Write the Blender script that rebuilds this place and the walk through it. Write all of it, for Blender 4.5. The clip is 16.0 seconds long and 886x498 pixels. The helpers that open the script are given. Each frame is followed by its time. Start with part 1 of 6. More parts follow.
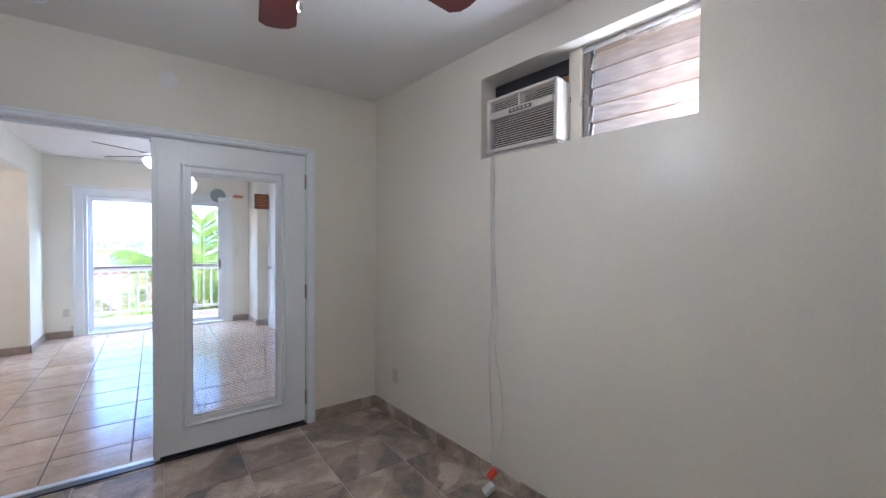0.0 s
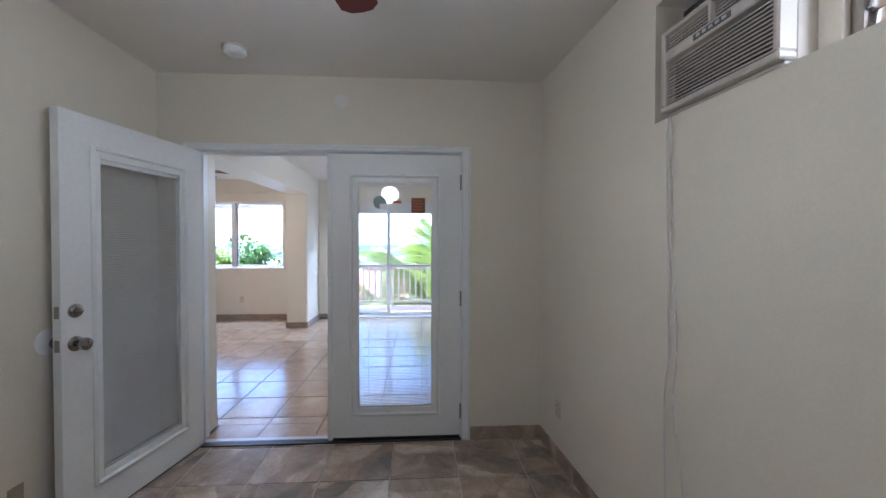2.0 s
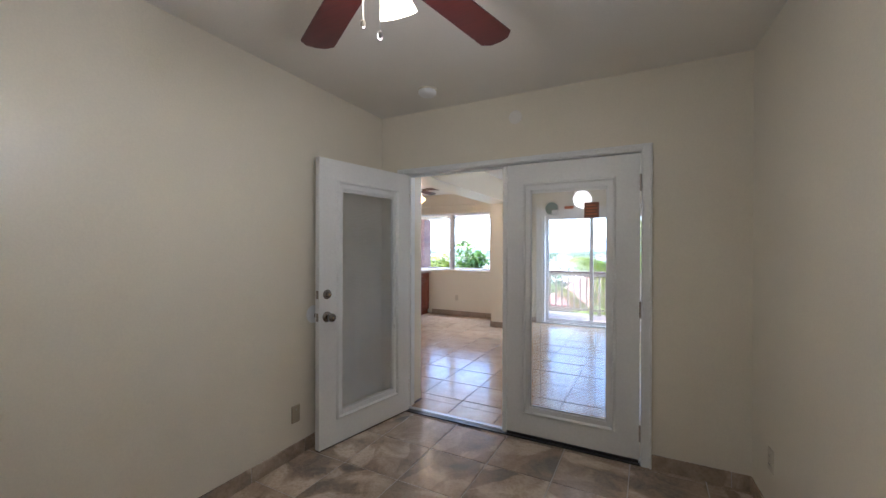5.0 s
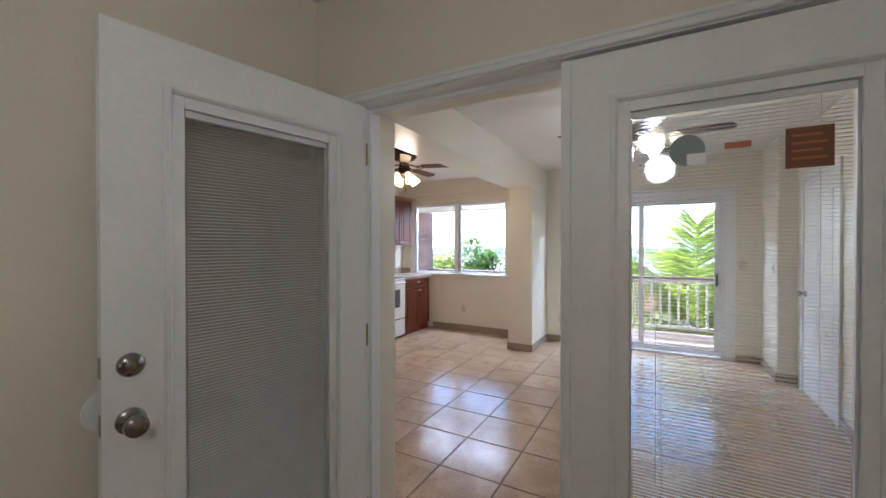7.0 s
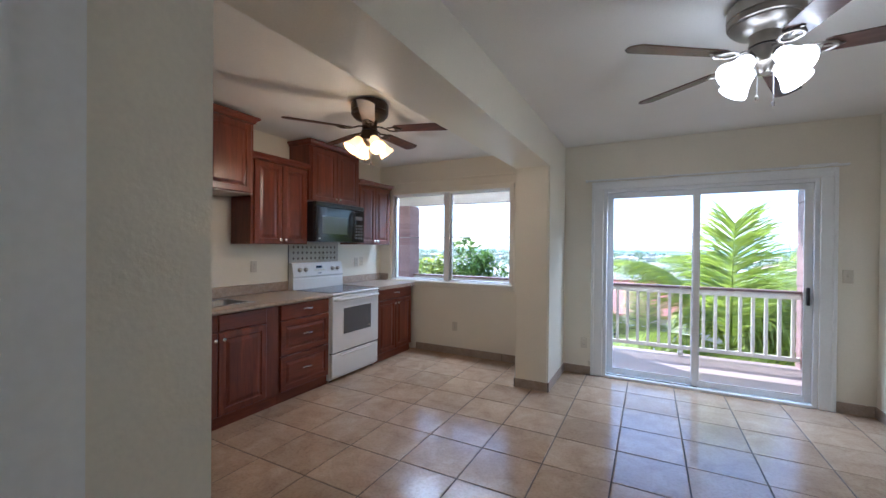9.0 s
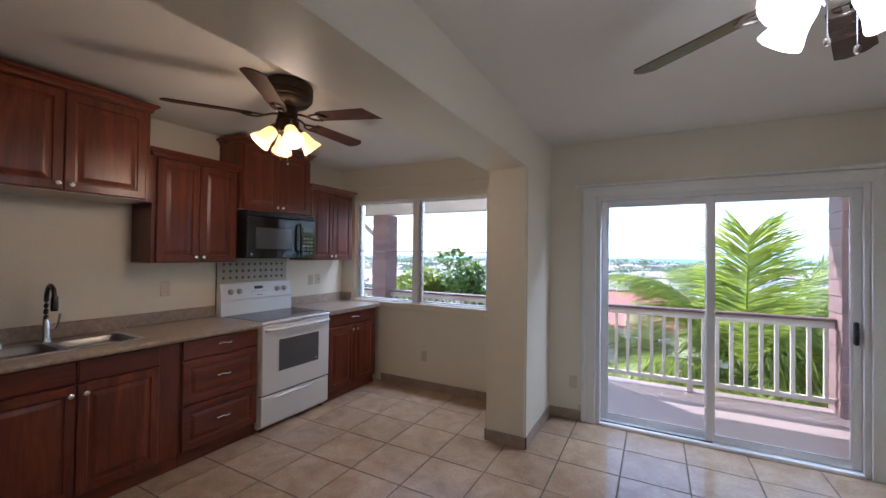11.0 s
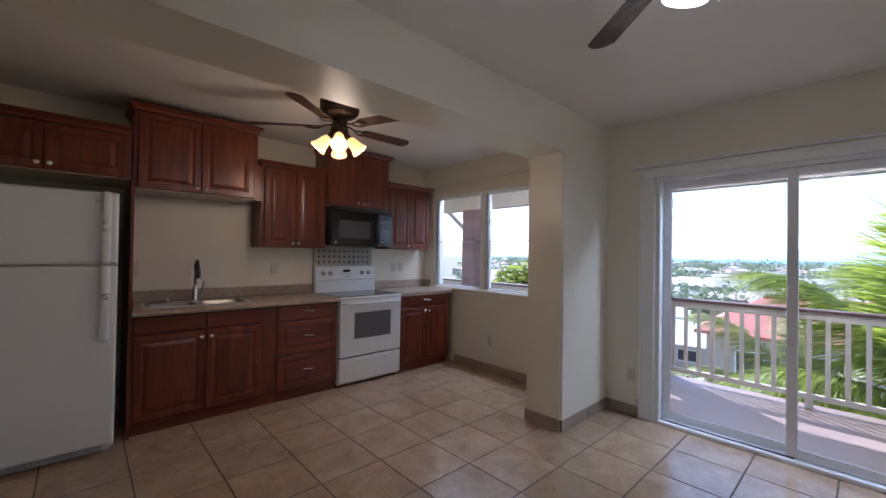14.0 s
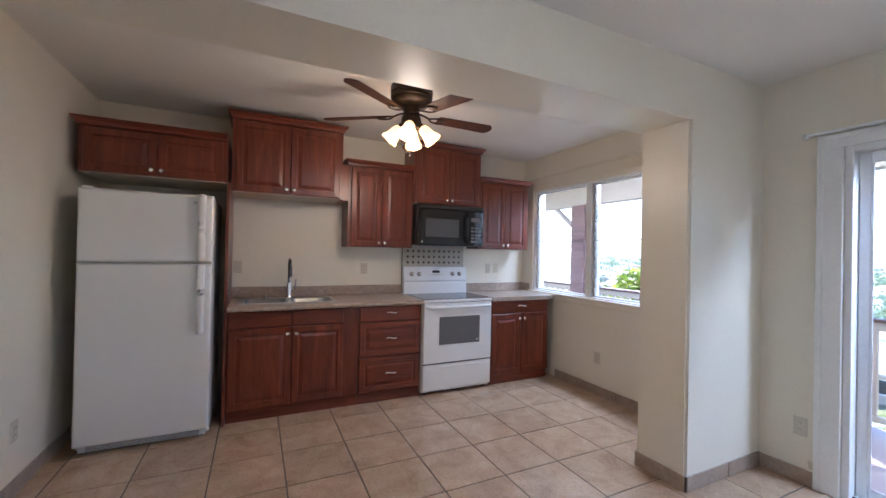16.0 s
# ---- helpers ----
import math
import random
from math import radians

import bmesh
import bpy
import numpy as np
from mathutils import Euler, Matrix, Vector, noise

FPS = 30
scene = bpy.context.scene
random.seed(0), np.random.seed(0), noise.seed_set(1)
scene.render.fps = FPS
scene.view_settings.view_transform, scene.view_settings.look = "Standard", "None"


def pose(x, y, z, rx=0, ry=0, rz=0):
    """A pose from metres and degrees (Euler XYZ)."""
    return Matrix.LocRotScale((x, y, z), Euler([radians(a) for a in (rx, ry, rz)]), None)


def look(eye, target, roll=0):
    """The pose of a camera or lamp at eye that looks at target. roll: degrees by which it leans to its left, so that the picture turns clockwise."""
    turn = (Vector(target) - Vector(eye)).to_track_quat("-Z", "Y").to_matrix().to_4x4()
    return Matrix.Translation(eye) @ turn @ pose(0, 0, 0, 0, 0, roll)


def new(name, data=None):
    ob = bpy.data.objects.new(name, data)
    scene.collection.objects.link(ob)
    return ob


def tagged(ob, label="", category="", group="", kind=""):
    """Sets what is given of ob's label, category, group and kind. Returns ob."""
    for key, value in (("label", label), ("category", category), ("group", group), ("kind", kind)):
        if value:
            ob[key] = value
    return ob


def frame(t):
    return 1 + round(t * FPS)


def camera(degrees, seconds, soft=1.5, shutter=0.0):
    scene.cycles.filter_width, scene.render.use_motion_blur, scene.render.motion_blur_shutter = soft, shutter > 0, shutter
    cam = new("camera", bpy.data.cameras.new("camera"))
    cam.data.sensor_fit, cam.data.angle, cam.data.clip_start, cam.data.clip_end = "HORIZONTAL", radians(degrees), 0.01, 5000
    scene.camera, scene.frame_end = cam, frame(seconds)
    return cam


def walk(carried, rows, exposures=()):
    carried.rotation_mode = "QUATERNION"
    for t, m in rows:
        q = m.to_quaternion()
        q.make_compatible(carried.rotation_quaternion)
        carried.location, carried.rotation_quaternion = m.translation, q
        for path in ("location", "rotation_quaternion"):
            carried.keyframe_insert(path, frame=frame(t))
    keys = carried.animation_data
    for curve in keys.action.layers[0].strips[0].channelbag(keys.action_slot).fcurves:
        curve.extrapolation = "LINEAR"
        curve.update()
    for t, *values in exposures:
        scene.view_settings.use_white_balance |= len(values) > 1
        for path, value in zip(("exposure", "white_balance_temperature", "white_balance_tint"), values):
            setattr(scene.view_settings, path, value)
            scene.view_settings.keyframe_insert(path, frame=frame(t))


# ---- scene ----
cam = camera(97.1, 16.0)
PATH = [
    (0, (0.226, 0.339, 1.396), (1.415, 1.946, 1.352), 0.4),
    (0.5, (0.351, 0.535, 1.402), (1.293, 2.299, 1.37), 0.4),
    (1, (0.53, 0.65, 1.441), (1.25, 2.516, 1.412), 0.2),
    (1.5, (0.695, 0.654, 1.448), (1.145, 2.602, 1.409), 0.1),
    (2, (0.849, 0.559, 1.402), (0.971, 2.555, 1.368), 0.1),
    (2.5, (1.044, 0.436, 1.385), (0.858, 2.427, 1.355), -0.2),
    (3, (1.206, 0.304, 1.381), (0.714, 2.243, 1.357), -0.1),
    (3.5, (1.28, 0.234, 1.405), (0.582, 2.108, 1.386), -0.1),
    (4, (1.299, 0.236, 1.427), (0.465, 2.053, 1.407), 0.0),
    (4.2, (1.297, 0.244, 1.417), (0.434, 2.048, 1.406), 0.1),
    (6.5, (0.695, 1.565, 1.391), (-0.275, 3.314, 1.378), 0.0),
    (7, (0.506, 1.982, 1.404), (-0.465, 3.731, 1.388), -0.0),
    (7.5, (0.371, 2.38, 1.405), (-0.6, 4.128, 1.388), 0.4),
    (8, (0.202, 2.704, 1.401), (-0.769, 4.452, 1.382), 0.3),
    (8.5, (0.029, 2.993, 1.396), (-0.93, 4.748, 1.382), 0.4),
    (9, (-0.12, 3.275, 1.394), (-1.056, 5.042, 1.383), 0.5),
    (11.5, (-0.103, 4.285, 1.521), (-1.07, 6.035, 1.552), 0.7),
    (12, (-0.067, 4.458, 1.533), (-1.081, 6.182, 1.55), 0.6),
    (12.5, (0.088, 4.526, 1.504), (-1.007, 6.199, 1.52), 0.6),
    (13, (0.269, 4.488, 1.448), (-0.951, 6.072, 1.468), 0.7),
    (13.5, (0.474, 4.368, 1.397), (-0.874, 5.845, 1.419), 0.8),
    (14, (0.629, 4.327, 1.372), (-0.841, 5.682, 1.394), 0.9),
    (14.5, (0.717, 4.405, 1.373), (-0.863, 5.632, 1.392), 1.0),
    (15, (0.752, 4.548, 1.375), (-0.914, 5.654, 1.393), 1.0),
    (15.5, (0.688, 4.669, 1.369), (-1.053, 5.653, 1.384), 1.2),
    (16, (0.466, 4.79, 1.376), (-1.339, 5.653, 1.389), 1.2),
]
EXPOSURES = [(0.0, 3.32, 4430, 16), (1.0, 3.03, 4430, 15), (1.5, 2.95, 4450, 15), (3.5, 2.98, 4700, 15), (7.0, 2.68, 5050, 14), (8.0, 2.65, 4950, 13), (8.6, 2.2, 4850, 13), (9.0, 2.07, 4820, 13), (11.5, 1.5, 5150, 19), (12.5, 1.3, 5150, 20), (13.5, 1.28, 5100, 19), (14.5, 1.6, 5100, 19), (15.5, 2.26, 5000, 18), (16.0, 2.38, 4850, 17)]
walk(cam, [(t, look(eye, target, roll)) for t, eye, target, roll in PATH], EXPOSURES)

# ---- world, sun, exposure ----
world = bpy.data.worlds.new("world")
scene.world = world
world.use_nodes = True
wn = world.node_tree
sky = wn.nodes.new("ShaderNodeTexSky")
sky.sky_type = "NISHITA"
sky.sun_disc = False
sky.sun_elevation = radians(50.1)
sky.sun_rotation = radians(-53.3)
sky.dust_density = 1.0
wn.nodes["Background"].inputs[1].default_value = 0.135
wn.links.new(sky.outputs[0], wn.nodes["Background"].inputs[0])
sun = new("sun", bpy.data.lights.new("sun", "SUN"))
sun.data.energy, sun.data.angle, sun.data.color = 4.2, radians(0.53), (1.0, 0.95, 0.86)
sun.matrix_world = look((-6.7, 5.0, 10.0), (0, 0, 0))


def point_lamp(name, p, watts, colour, radius=0.05):
    ob = new(name, bpy.data.lights.new(name, "POINT"))
    ob.data.energy, ob.data.color, ob.data.shadow_soft_size = watts, colour, radius
    ob.location = p
    return ob


def window_lamp(name, p, target, sx, sy, watts, colour):
    ob = new(name, bpy.data.lights.new(name, "AREA"))
    ob.data.shape, ob.data.size, ob.data.size_y = "RECTANGLE", sx, sy
    ob.data.energy, ob.data.color = watts, colour
    ob.matrix_world = look(p, target)
    return ob


point_lamp("bedroom_bulb", (0.5, 1.39, 1.97), 1.4, (1.0, 0.85, 0.68), 0.1)
point_lamp("kitchen_bulb", (-2.1, 5.75, 1.99), 3.1, (1.0, 0.71, 0.42), 0.12)
point_lamp("living_bulb", (0.335, 5.56, 1.95), 1.1, (1.0, 0.9, 0.76), 0.14)
# added area lamp close behind the louvres, makes the bright spot on their glass
window_lamp("louvre_sky_fill", (2.27, 1.05, 1.98), (1.85, 1.1, 2.04), 0.34, 0.26, 1.3, (1.0, 0.88, 0.74))

# unseen area lamps outside above the openings, added to stand in for sky light
window_lamp("slider_sky_fill", (0.31, 8.14, 2.25), (0.31, 6.4, 0.0), 1.7, 0.22, 20, (0.86, 0.94, 1.0))
window_lamp("window_sky_fill", (-2.48, 8.14, 2.28), (-2.48, 6.6, 0.6), 1.6, 0.22, 13, (0.86, 0.94, 1.0))

# ---- materials ----


def material(name):
    m = bpy.data.materials.new(name)
    m.use_nodes = True
    nt = m.node_tree
    return m, nt, nt.nodes["Principled BSDF"]


def node(nt, kind, **values):
    n = nt.nodes.new(kind)
    for key, value in values.items():
        n.inputs[key.replace("_", " ")].default_value = value
    return n


def coords(nt, scale=(1, 1, 1), own=False):
    """World position (or the object's own), scaled."""
    if own:
        src = nt.nodes.new("ShaderNodeTexCoord").outputs["Object"]
    else:
        src = nt.nodes.new("ShaderNodeNewGeometry").outputs["Position"]
    mp = nt.nodes.new("ShaderNodeMapping")
    mp.inputs["Scale"].default_value = scale
    nt.links.new(src, mp.inputs["Vector"])
    return mp.outputs[0]


def ramp(nt, fac, stops):
    r = nt.nodes.new("ShaderNodeValToRGB")
    while len(r.color_ramp.elements) < len(stops):
        r.color_ramp.elements.new(0.5)
    for e, (pos, c) in zip(r.color_ramp.elements, stops):
        e.position, e.color = pos, (*c, 1)
    nt.links.new(fac, r.inputs[0])
    return r.outputs[0]


def add_bump(nt, bsdf, height, strength, distance):
    b = nt.nodes.new("ShaderNodeBump")
    b.inputs["Strength"].default_value, b.inputs["Distance"].default_value = strength, distance
    nt.links.new(height, b.inputs["Height"])
    nt.links.new(b.outputs[0], bsdf.inputs["Normal"])


def mixed(nt, fac, a, b, blend="MIX"):
    n = nt.nodes.new("ShaderNodeMix")
    n.data_type, n.blend_type = "RGBA", blend
    for sock, v in ((n.inputs[0], fac), (n.inputs[6], a), (n.inputs[7], b)):
        if isinstance(v, (int, float)):
            sock.default_value = v
        elif isinstance(v, tuple):
            sock.default_value = (*v, 1)
        else:
            nt.links.new(v, sock)
    return n.outputs[2]


def paint(name, colour, rough=0.5, var=0.06, grain=90, bump=0.15, metal=0.0, spread=1.3, dist=0.002, spec=0.5):
    """A painted or plain surface: two scales of tone, a fine relief."""
    m, nt, bs = material(name)
    big = node(nt, "ShaderNodeTexNoise", Scale=spread, Detail=4.0, Roughness=0.6)
    fine = node(nt, "ShaderNodeTexNoise", Scale=grain, Detail=3.0)
    v = coords(nt)
    nt.links.new(v, big.inputs["Vector"])
    nt.links.new(v, fine.inputs["Vector"])
    lo, hi = tuple(c * (1 - var) for c in colour), tuple(min(1, c * (1 + var)) for c in colour)
    tone = ramp(nt, big.outputs[0], [(0.3, lo), (0.7, hi)])
    nt.links.new(mixed(nt, 0.12, tone, ramp(nt, fine.outputs[0], [(0.35, tuple(c * 0.7 for c in colour)), (0.65, hi)])), bs.inputs["Base Color"])
    rr = node(nt, "ShaderNodeMapRange")
    nt.links.new(big.outputs[0], rr.inputs[0])
    rr.inputs[3].default_value, rr.inputs[4].default_value = max(0.02, rough - 0.07), min(1, rough + 0.07)
    nt.links.new(rr.outputs[0], bs.inputs["Roughness"])
    bs.inputs["Metallic"].default_value = metal
    bs.inputs["Specular IOR Level"].default_value = spec
    if bump:
        add_bump(nt, bs, fine.outputs[0], bump, dist)
    return m


def wood(name, dark, mid, light, rough=0.35, scale=1.0, along="z", gloss=0.5):
    m, nt, bs = material(name)
    st = {"z": (9, 9, 0.9), "x": (0.9, 9, 9), "y": (9, 0.9, 9)}[along]
    v = coords(nt, tuple(s * scale for s in st))
    n1 = node(nt, "ShaderNodeTexNoise", Scale=1.0, Detail=6.0, Roughness=0.65, Distortion=1.1)
    nt.links.new(v, n1.inputs["Vector"])
    v2 = coords(nt, tuple(s * scale * 6 for s in st))
    n2 = node(nt, "ShaderNodeTexNoise", Scale=1.6, Detail=3.0)
    nt.links.new(v2, n2.inputs["Vector"])
    base = ramp(nt, n1.outputs[0], [(0.28, dark), (0.52, mid), (0.75, light)])
    oi = nt.nodes.new("ShaderNodeObjectInfo")
    tone = ramp(nt, oi.outputs["Random"], [(0, (0.86, 0.86, 0.86)), (1, (1.1, 1.1, 1.1))])
    c = mixed(nt, 0.18, base, ramp(nt, n2.outputs[0], [(0.35, dark), (0.65, light)]))
    nt.links.new(mixed(nt, 1.0, c, tone, "MULTIPLY"), bs.inputs["Base Color"])
    bs.inputs["Roughness"].default_value = rough
    bs.inputs["Specular IOR Level"].default_value = gloss
    add_bump(nt, bs, n2.outputs[0], 0.08, 0.001)
    return m


def tile_mat(name, stops, patch, rough, angular=False, bump=0.1):
    m, nt, bs = material(name)
    oi = nt.nodes.new("ShaderNodeObjectInfo")
    off = nt.nodes.new("ShaderNodeVectorMath")
    off.operation = "MULTIPLY_ADD"
    geo = nt.nodes.new("ShaderNodeNewGeometry")
    comb = nt.nodes.new("ShaderNodeCombineXYZ")
    for k in range(2):
        nt.links.new(oi.outputs["Random"], comb.inputs[k])
    nt.links.new(comb.outputs[0], off.inputs[0])
    off.inputs[1].default_value = (17, 31, 0)
    nt.links.new(geo.outputs["Position"], off.inputs[2])
    n1 = node(nt, "ShaderNodeTexNoise", Scale=patch, Detail=5.0, Roughness=0.62, Distortion=0.8)
    nt.links.new(off.outputs[0], n1.inputs["Vector"])
    fac = n1.outputs[0]
    n2 = node(nt, "ShaderNodeTexNoise", Scale=55, Detail=4.0)
    nt.links.new(off.outputs[0], n2.inputs["Vector"])
    if angular:
        # soft slanting blotches, turned another way on each tile
        ang = nt.nodes.new("ShaderNodeMath")
        ang.operation = "MULTIPLY"
        nt.links.new(oi.outputs["Random"], ang.inputs[0])
        ang.inputs[1].default_value = 40.0
        turn = nt.nodes.new("ShaderNodeVectorRotate")
        turn.rotation_type = "Z_AXIS"
        nt.links.new(off.outputs[0], turn.inputs["Vector"])
        nt.links.new(ang.outputs[0], turn.inputs["Angle"])
        st = nt.nodes.new("ShaderNodeMapping")
        st.inputs["Scale"].default_value = (1.0, 2.3, 1.0)
        nt.links.new(turn.outputs[0], st.inputs["Vector"])
        vo = node(nt, "ShaderNodeTexVoronoi", Scale=3.0, Randomness=1.0)
        vo.feature = "SMOOTH_F1"
        vo.inputs["Smoothness"].default_value = 0.22
        warp = node(nt, "ShaderNodeTexNoise", Scale=7.0, Detail=4.0, Roughness=0.6)
        nt.links.new(st.outputs[0], warp.inputs["Vector"])
        bent = nt.nodes.new("ShaderNodeVectorMath")
        bent.operation = "MULTIPLY_ADD"
        nt.links.new(warp.outputs["Color"], bent.inputs[0])
        bent.inputs[1].default_value = (0.22, 0.22, 0.0)
        nt.links.new(st.outputs[0], bent.inputs[2])
        nt.links.new(bent.outputs[0], vo.inputs["Vector"])
        sep = nt.nodes.new("ShaderNodeSeparateColor")
        nt.links.new(vo.outputs["Color"], sep.inputs[0])
        mx = nt.nodes.new("ShaderNodeMath")
        mx.operation = "MULTIPLY_ADD"
        nt.links.new(sep.outputs[0], mx.inputs[0])
        mx.inputs[1].default_value = 0.36
        nt.links.new(n1.outputs[0], mx.inputs[2])
        sub = nt.nodes.new("ShaderNodeMath")
        sub.operation = "SUBTRACT"
        nt.links.new(mx.outputs[0], sub.inputs[0])
        sub.inputs[1].default_value = 0.18
        fac = sub.outputs[0]
    c = ramp(nt, fac, stops)
    tone = ramp(nt, oi.outputs["Random"], [(0, (0.9, 0.9, 0.9)), (1, (1.06, 1.06, 1.06))])
    c = mixed(nt, 1.0, c, tone, "MULTIPLY")
    dark = ramp(nt, n2.outputs[0], [(0.36, (0.82, 0.8, 0.77)), (0.55, (1, 1, 1))])
    nt.links.new(mixed(nt, 0.7, c, mixed(nt, 1.0, c, dark, "MULTIPLY")), bs.inputs["Base Color"])
    rr = node(nt, "ShaderNodeMapRange")
    nt.links.new(n1.outputs[0], rr.inputs[0])
    rr.inputs[3].default_value, rr.inputs[4].default_value = rough - 0.06, rough + 0.1
    nt.links.new(rr.outputs[0], bs.inputs["Roughness"])
    bs.inputs["Specular IOR Level"].default_value = 0.65
    add_bump(nt, bs, n1.outputs[0], bump, 0.003)
    return m


def glass_mat(name, tint=(1, 1, 1), rough=0.0):
    m = bpy.data.materials.new(name)
    m.use_nodes = True
    nt = m.node_tree
    nt.nodes.remove(nt.nodes["Principled BSDF"])
    tr, gl, fr, mx, pw, sc = (nt.nodes.new("ShaderNode" + k) for k in ("BsdfTransparent", "BsdfGlossy", "LayerWeight", "MixShader", "Math", "Math"))
    pw.operation, sc.operation = "POWER", "MULTIPLY_ADD"
    pw.inputs[1].default_value, sc.inputs[1].default_value, sc.inputs[2].default_value = 5.0, 0.9, 0.045
    tr.inputs[0].default_value = (*tint, 1)
    gl.inputs["Roughness"].default_value = rough
    fr.inputs[0].default_value = 0.5
    nt.links.new(fr.outputs["Facing"], pw.inputs[0])
    nt.links.new(pw.outputs[0], sc.inputs[0])
    nt.links.new(sc.outputs[0], mx.inputs[0])
    nt.links.new(tr.outputs[0], mx.inputs[1])
    nt.links.new(gl.outputs[0], mx.inputs[2])
    nt.links.new(mx.outputs[0], nt.nodes["Material Output"].inputs[0])
    return m


def glow_mat(name, colour, strength, rim):
    """Frosted lamp glass, lit from within."""
    m, nt, bs = material(name)
    bs.inputs["Base Color"].default_value = (*colour, 1)
    bs.inputs["Roughness"].default_value = 0.3
    n = node(nt, "ShaderNodeTexNoise", Scale=14.0, Detail=3.0)
    nt.links.new(coords(nt), n.inputs["Vector"])
    nt.links.new(ramp(nt, n.outputs[0], [(0.3, rim), (0.7, colour)]), bs.inputs["Emission Color"])
    bs.inputs["Emission Strength"].default_value = strength
    return m


def leaf_mat(name, dark, light, trans=0.35):
    m, nt, bs = material(name)
    gi = nt.nodes.new("ShaderNodeNewGeometry")
    c = ramp(nt, gi.outputs["Random Per Island"], [(0, dark), (0.6, light), (1, tuple(min(1, x * 1.35) for x in light))])
    n = node(nt, "ShaderNodeTexNoise", Scale=3.0, Detail=3.0)
    nt.links.new(coords(nt), n.inputs["Vector"])
    c = mixed(nt, 1.0, c, ramp(nt, n.outputs[0], [(0.3, (0.7, 0.72, 0.7)), (0.7, (1.1, 1.08, 1.0))]), "MULTIPLY")
    nt.links.new(c, bs.inputs["Base Color"])
    bs.inputs["Roughness"].default_value = 0.5
    tl, mx = nt.nodes.new("ShaderNodeBsdfTranslucent"), nt.nodes.new("ShaderNodeMixShader")
    nt.links.new(c, tl.inputs[0])
    mx.inputs[0].default_value = trans
    nt.links.new(bs.outputs[0], mx.inputs[1])
    nt.links.new(tl.outputs[0], mx.inputs[2])
    nt.links.new(mx.outputs[0], nt.nodes["Material Output"].inputs[0])
    return m


WALL = paint("cream_wall_paint", (0.785, 0.735, 0.608), 0.34, 0.03, 115, 0.36, dist=0.0016)
CEIL = paint("ceiling_paint", (0.82, 0.795, 0.73), 0.6, 0.03, 120, 0.3, dist=0.0015)
WHITE = paint("white_gloss_paint", (0.84, 0.85, 0.84), 0.3, 0.03, 60, 0.06)
VINYL = paint("white_vinyl", (0.8, 0.81, 0.82), 0.35, 0.02, 60, 0.03)
ENAMEL = paint("white_enamel", (0.82, 0.82, 0.81), 0.22, 0.02, 220, 0.12, dist=0.0006)
PLASTIC = paint("ivory_plastic", (0.62, 0.57, 0.46), 0.4, 0.03, 60, 0.02)
ACPLASTIC = paint("aircon_plastic", (0.6, 0.565, 0.48), 0.42, 0.04, 60, 0.04)
BLACK = paint("black_plastic", (0.015, 0.015, 0.016), 0.3, 0.1, 60, 0.03)
BLACKGLASS = paint("black_glass", (0.01, 0.01, 0.011), 0.06, 0.05, 30, 0.0)
OVENGLASS = paint("oven_glass", (0.13, 0.13, 0.135), 0.1, 0.05, 30, 0.0)
GREYGLASS = paint("microwave_glass", (0.08, 0.08, 0.085), 0.12, 0.05, 30, 0.0)
CHROME = paint("chrome", (0.75, 0.75, 0.76), 0.14, 0.03, 40, 0.0, metal=1.0)
STEEL = paint("brushed_steel", (0.6, 0.6, 0.6), 0.28, 0.05, 90, 0.06, metal=1.0)
NICKEL = paint("satin_nickel", (0.33, 0.3, 0.26), 0.34, 0.06, 40, 0.02, metal=1.0)
BRONZE = paint("dark_bronze", (0.05, 0.035, 0.025), 0.35, 0.15, 40, 0.04, metal=0.7)
BRASS = paint("brass", (0.4, 0.28, 0.13), 0.4, 0.1, 40, 0.03, metal=1.0)
DARKMETAL = paint("dark_faucet_metal", (0.08, 0.075, 0.07), 0.25, 0.1, 40, 0.0, metal=0.9)
KNOBMETAL = paint("worn_nickel_knob", (0.3, 0.28, 0.26), 0.2, 0.1, 40, 0.0, metal=1.0)
PULLMETAL = paint("polished_nickel_pull", (0.86, 0.84, 0.8), 0.26, 0.04, 40, 0.0, metal=1.0)
KNOBGREY = paint("grey_control_knob", (0.36, 0.33, 0.3), 0.4, 0.05, 40, 0.0)
SILL = paint("worn_aluminium_threshold", (0.6, 0.6, 0.61), 0.35, 0.12, 40, 0.1, metal=0.8)
TANPLATE = paint("tan_wall_plate", (0.42, 0.36, 0.25), 0.45, 0.05, 60, 0.03)
GROUT_K = paint("grey_grout", (0.1, 0.082, 0.066), 0.9, 0.15, 200, 0.3)
GROUT_B = paint("pale_grout", (0.5, 0.45, 0.4), 0.9, 0.12, 200, 0.3)
CHERRY = wood("cherry_cabinet_wood", (0.066, 0.0125, 0.006), (0.15, 0.031, 0.0135), (0.26, 0.066, 0.027), 0.28)
CHERRY_H = wood("cherry_cabinet_wood_level", (0.066, 0.0125, 0.006), (0.15, 0.031, 0.0135), (0.26, 0.066, 0.027), 0.28, along="y")
SINKSTEEL = paint("worn_sink_steel", (0.26, 0.26, 0.26), 0.3, 0.12, 90, 0.08, metal=1.0)
INSIDE = paint("cabinet_underside", (0.6, 0.54, 0.45), 0.5, 0.05, 60, 0.05)
BLADE_RED = wood("mahogany_blade", (0.05, 0.008, 0.008), (0.085, 0.014, 0.012), (0.12, 0.022, 0.018), 0.35, along="x")
BLADE_GREY = wood("brown_glossy_blade", (0.05, 0.024, 0.018), (0.085, 0.045, 0.033), (0.12, 0.07, 0.05), 0.22, along="x")
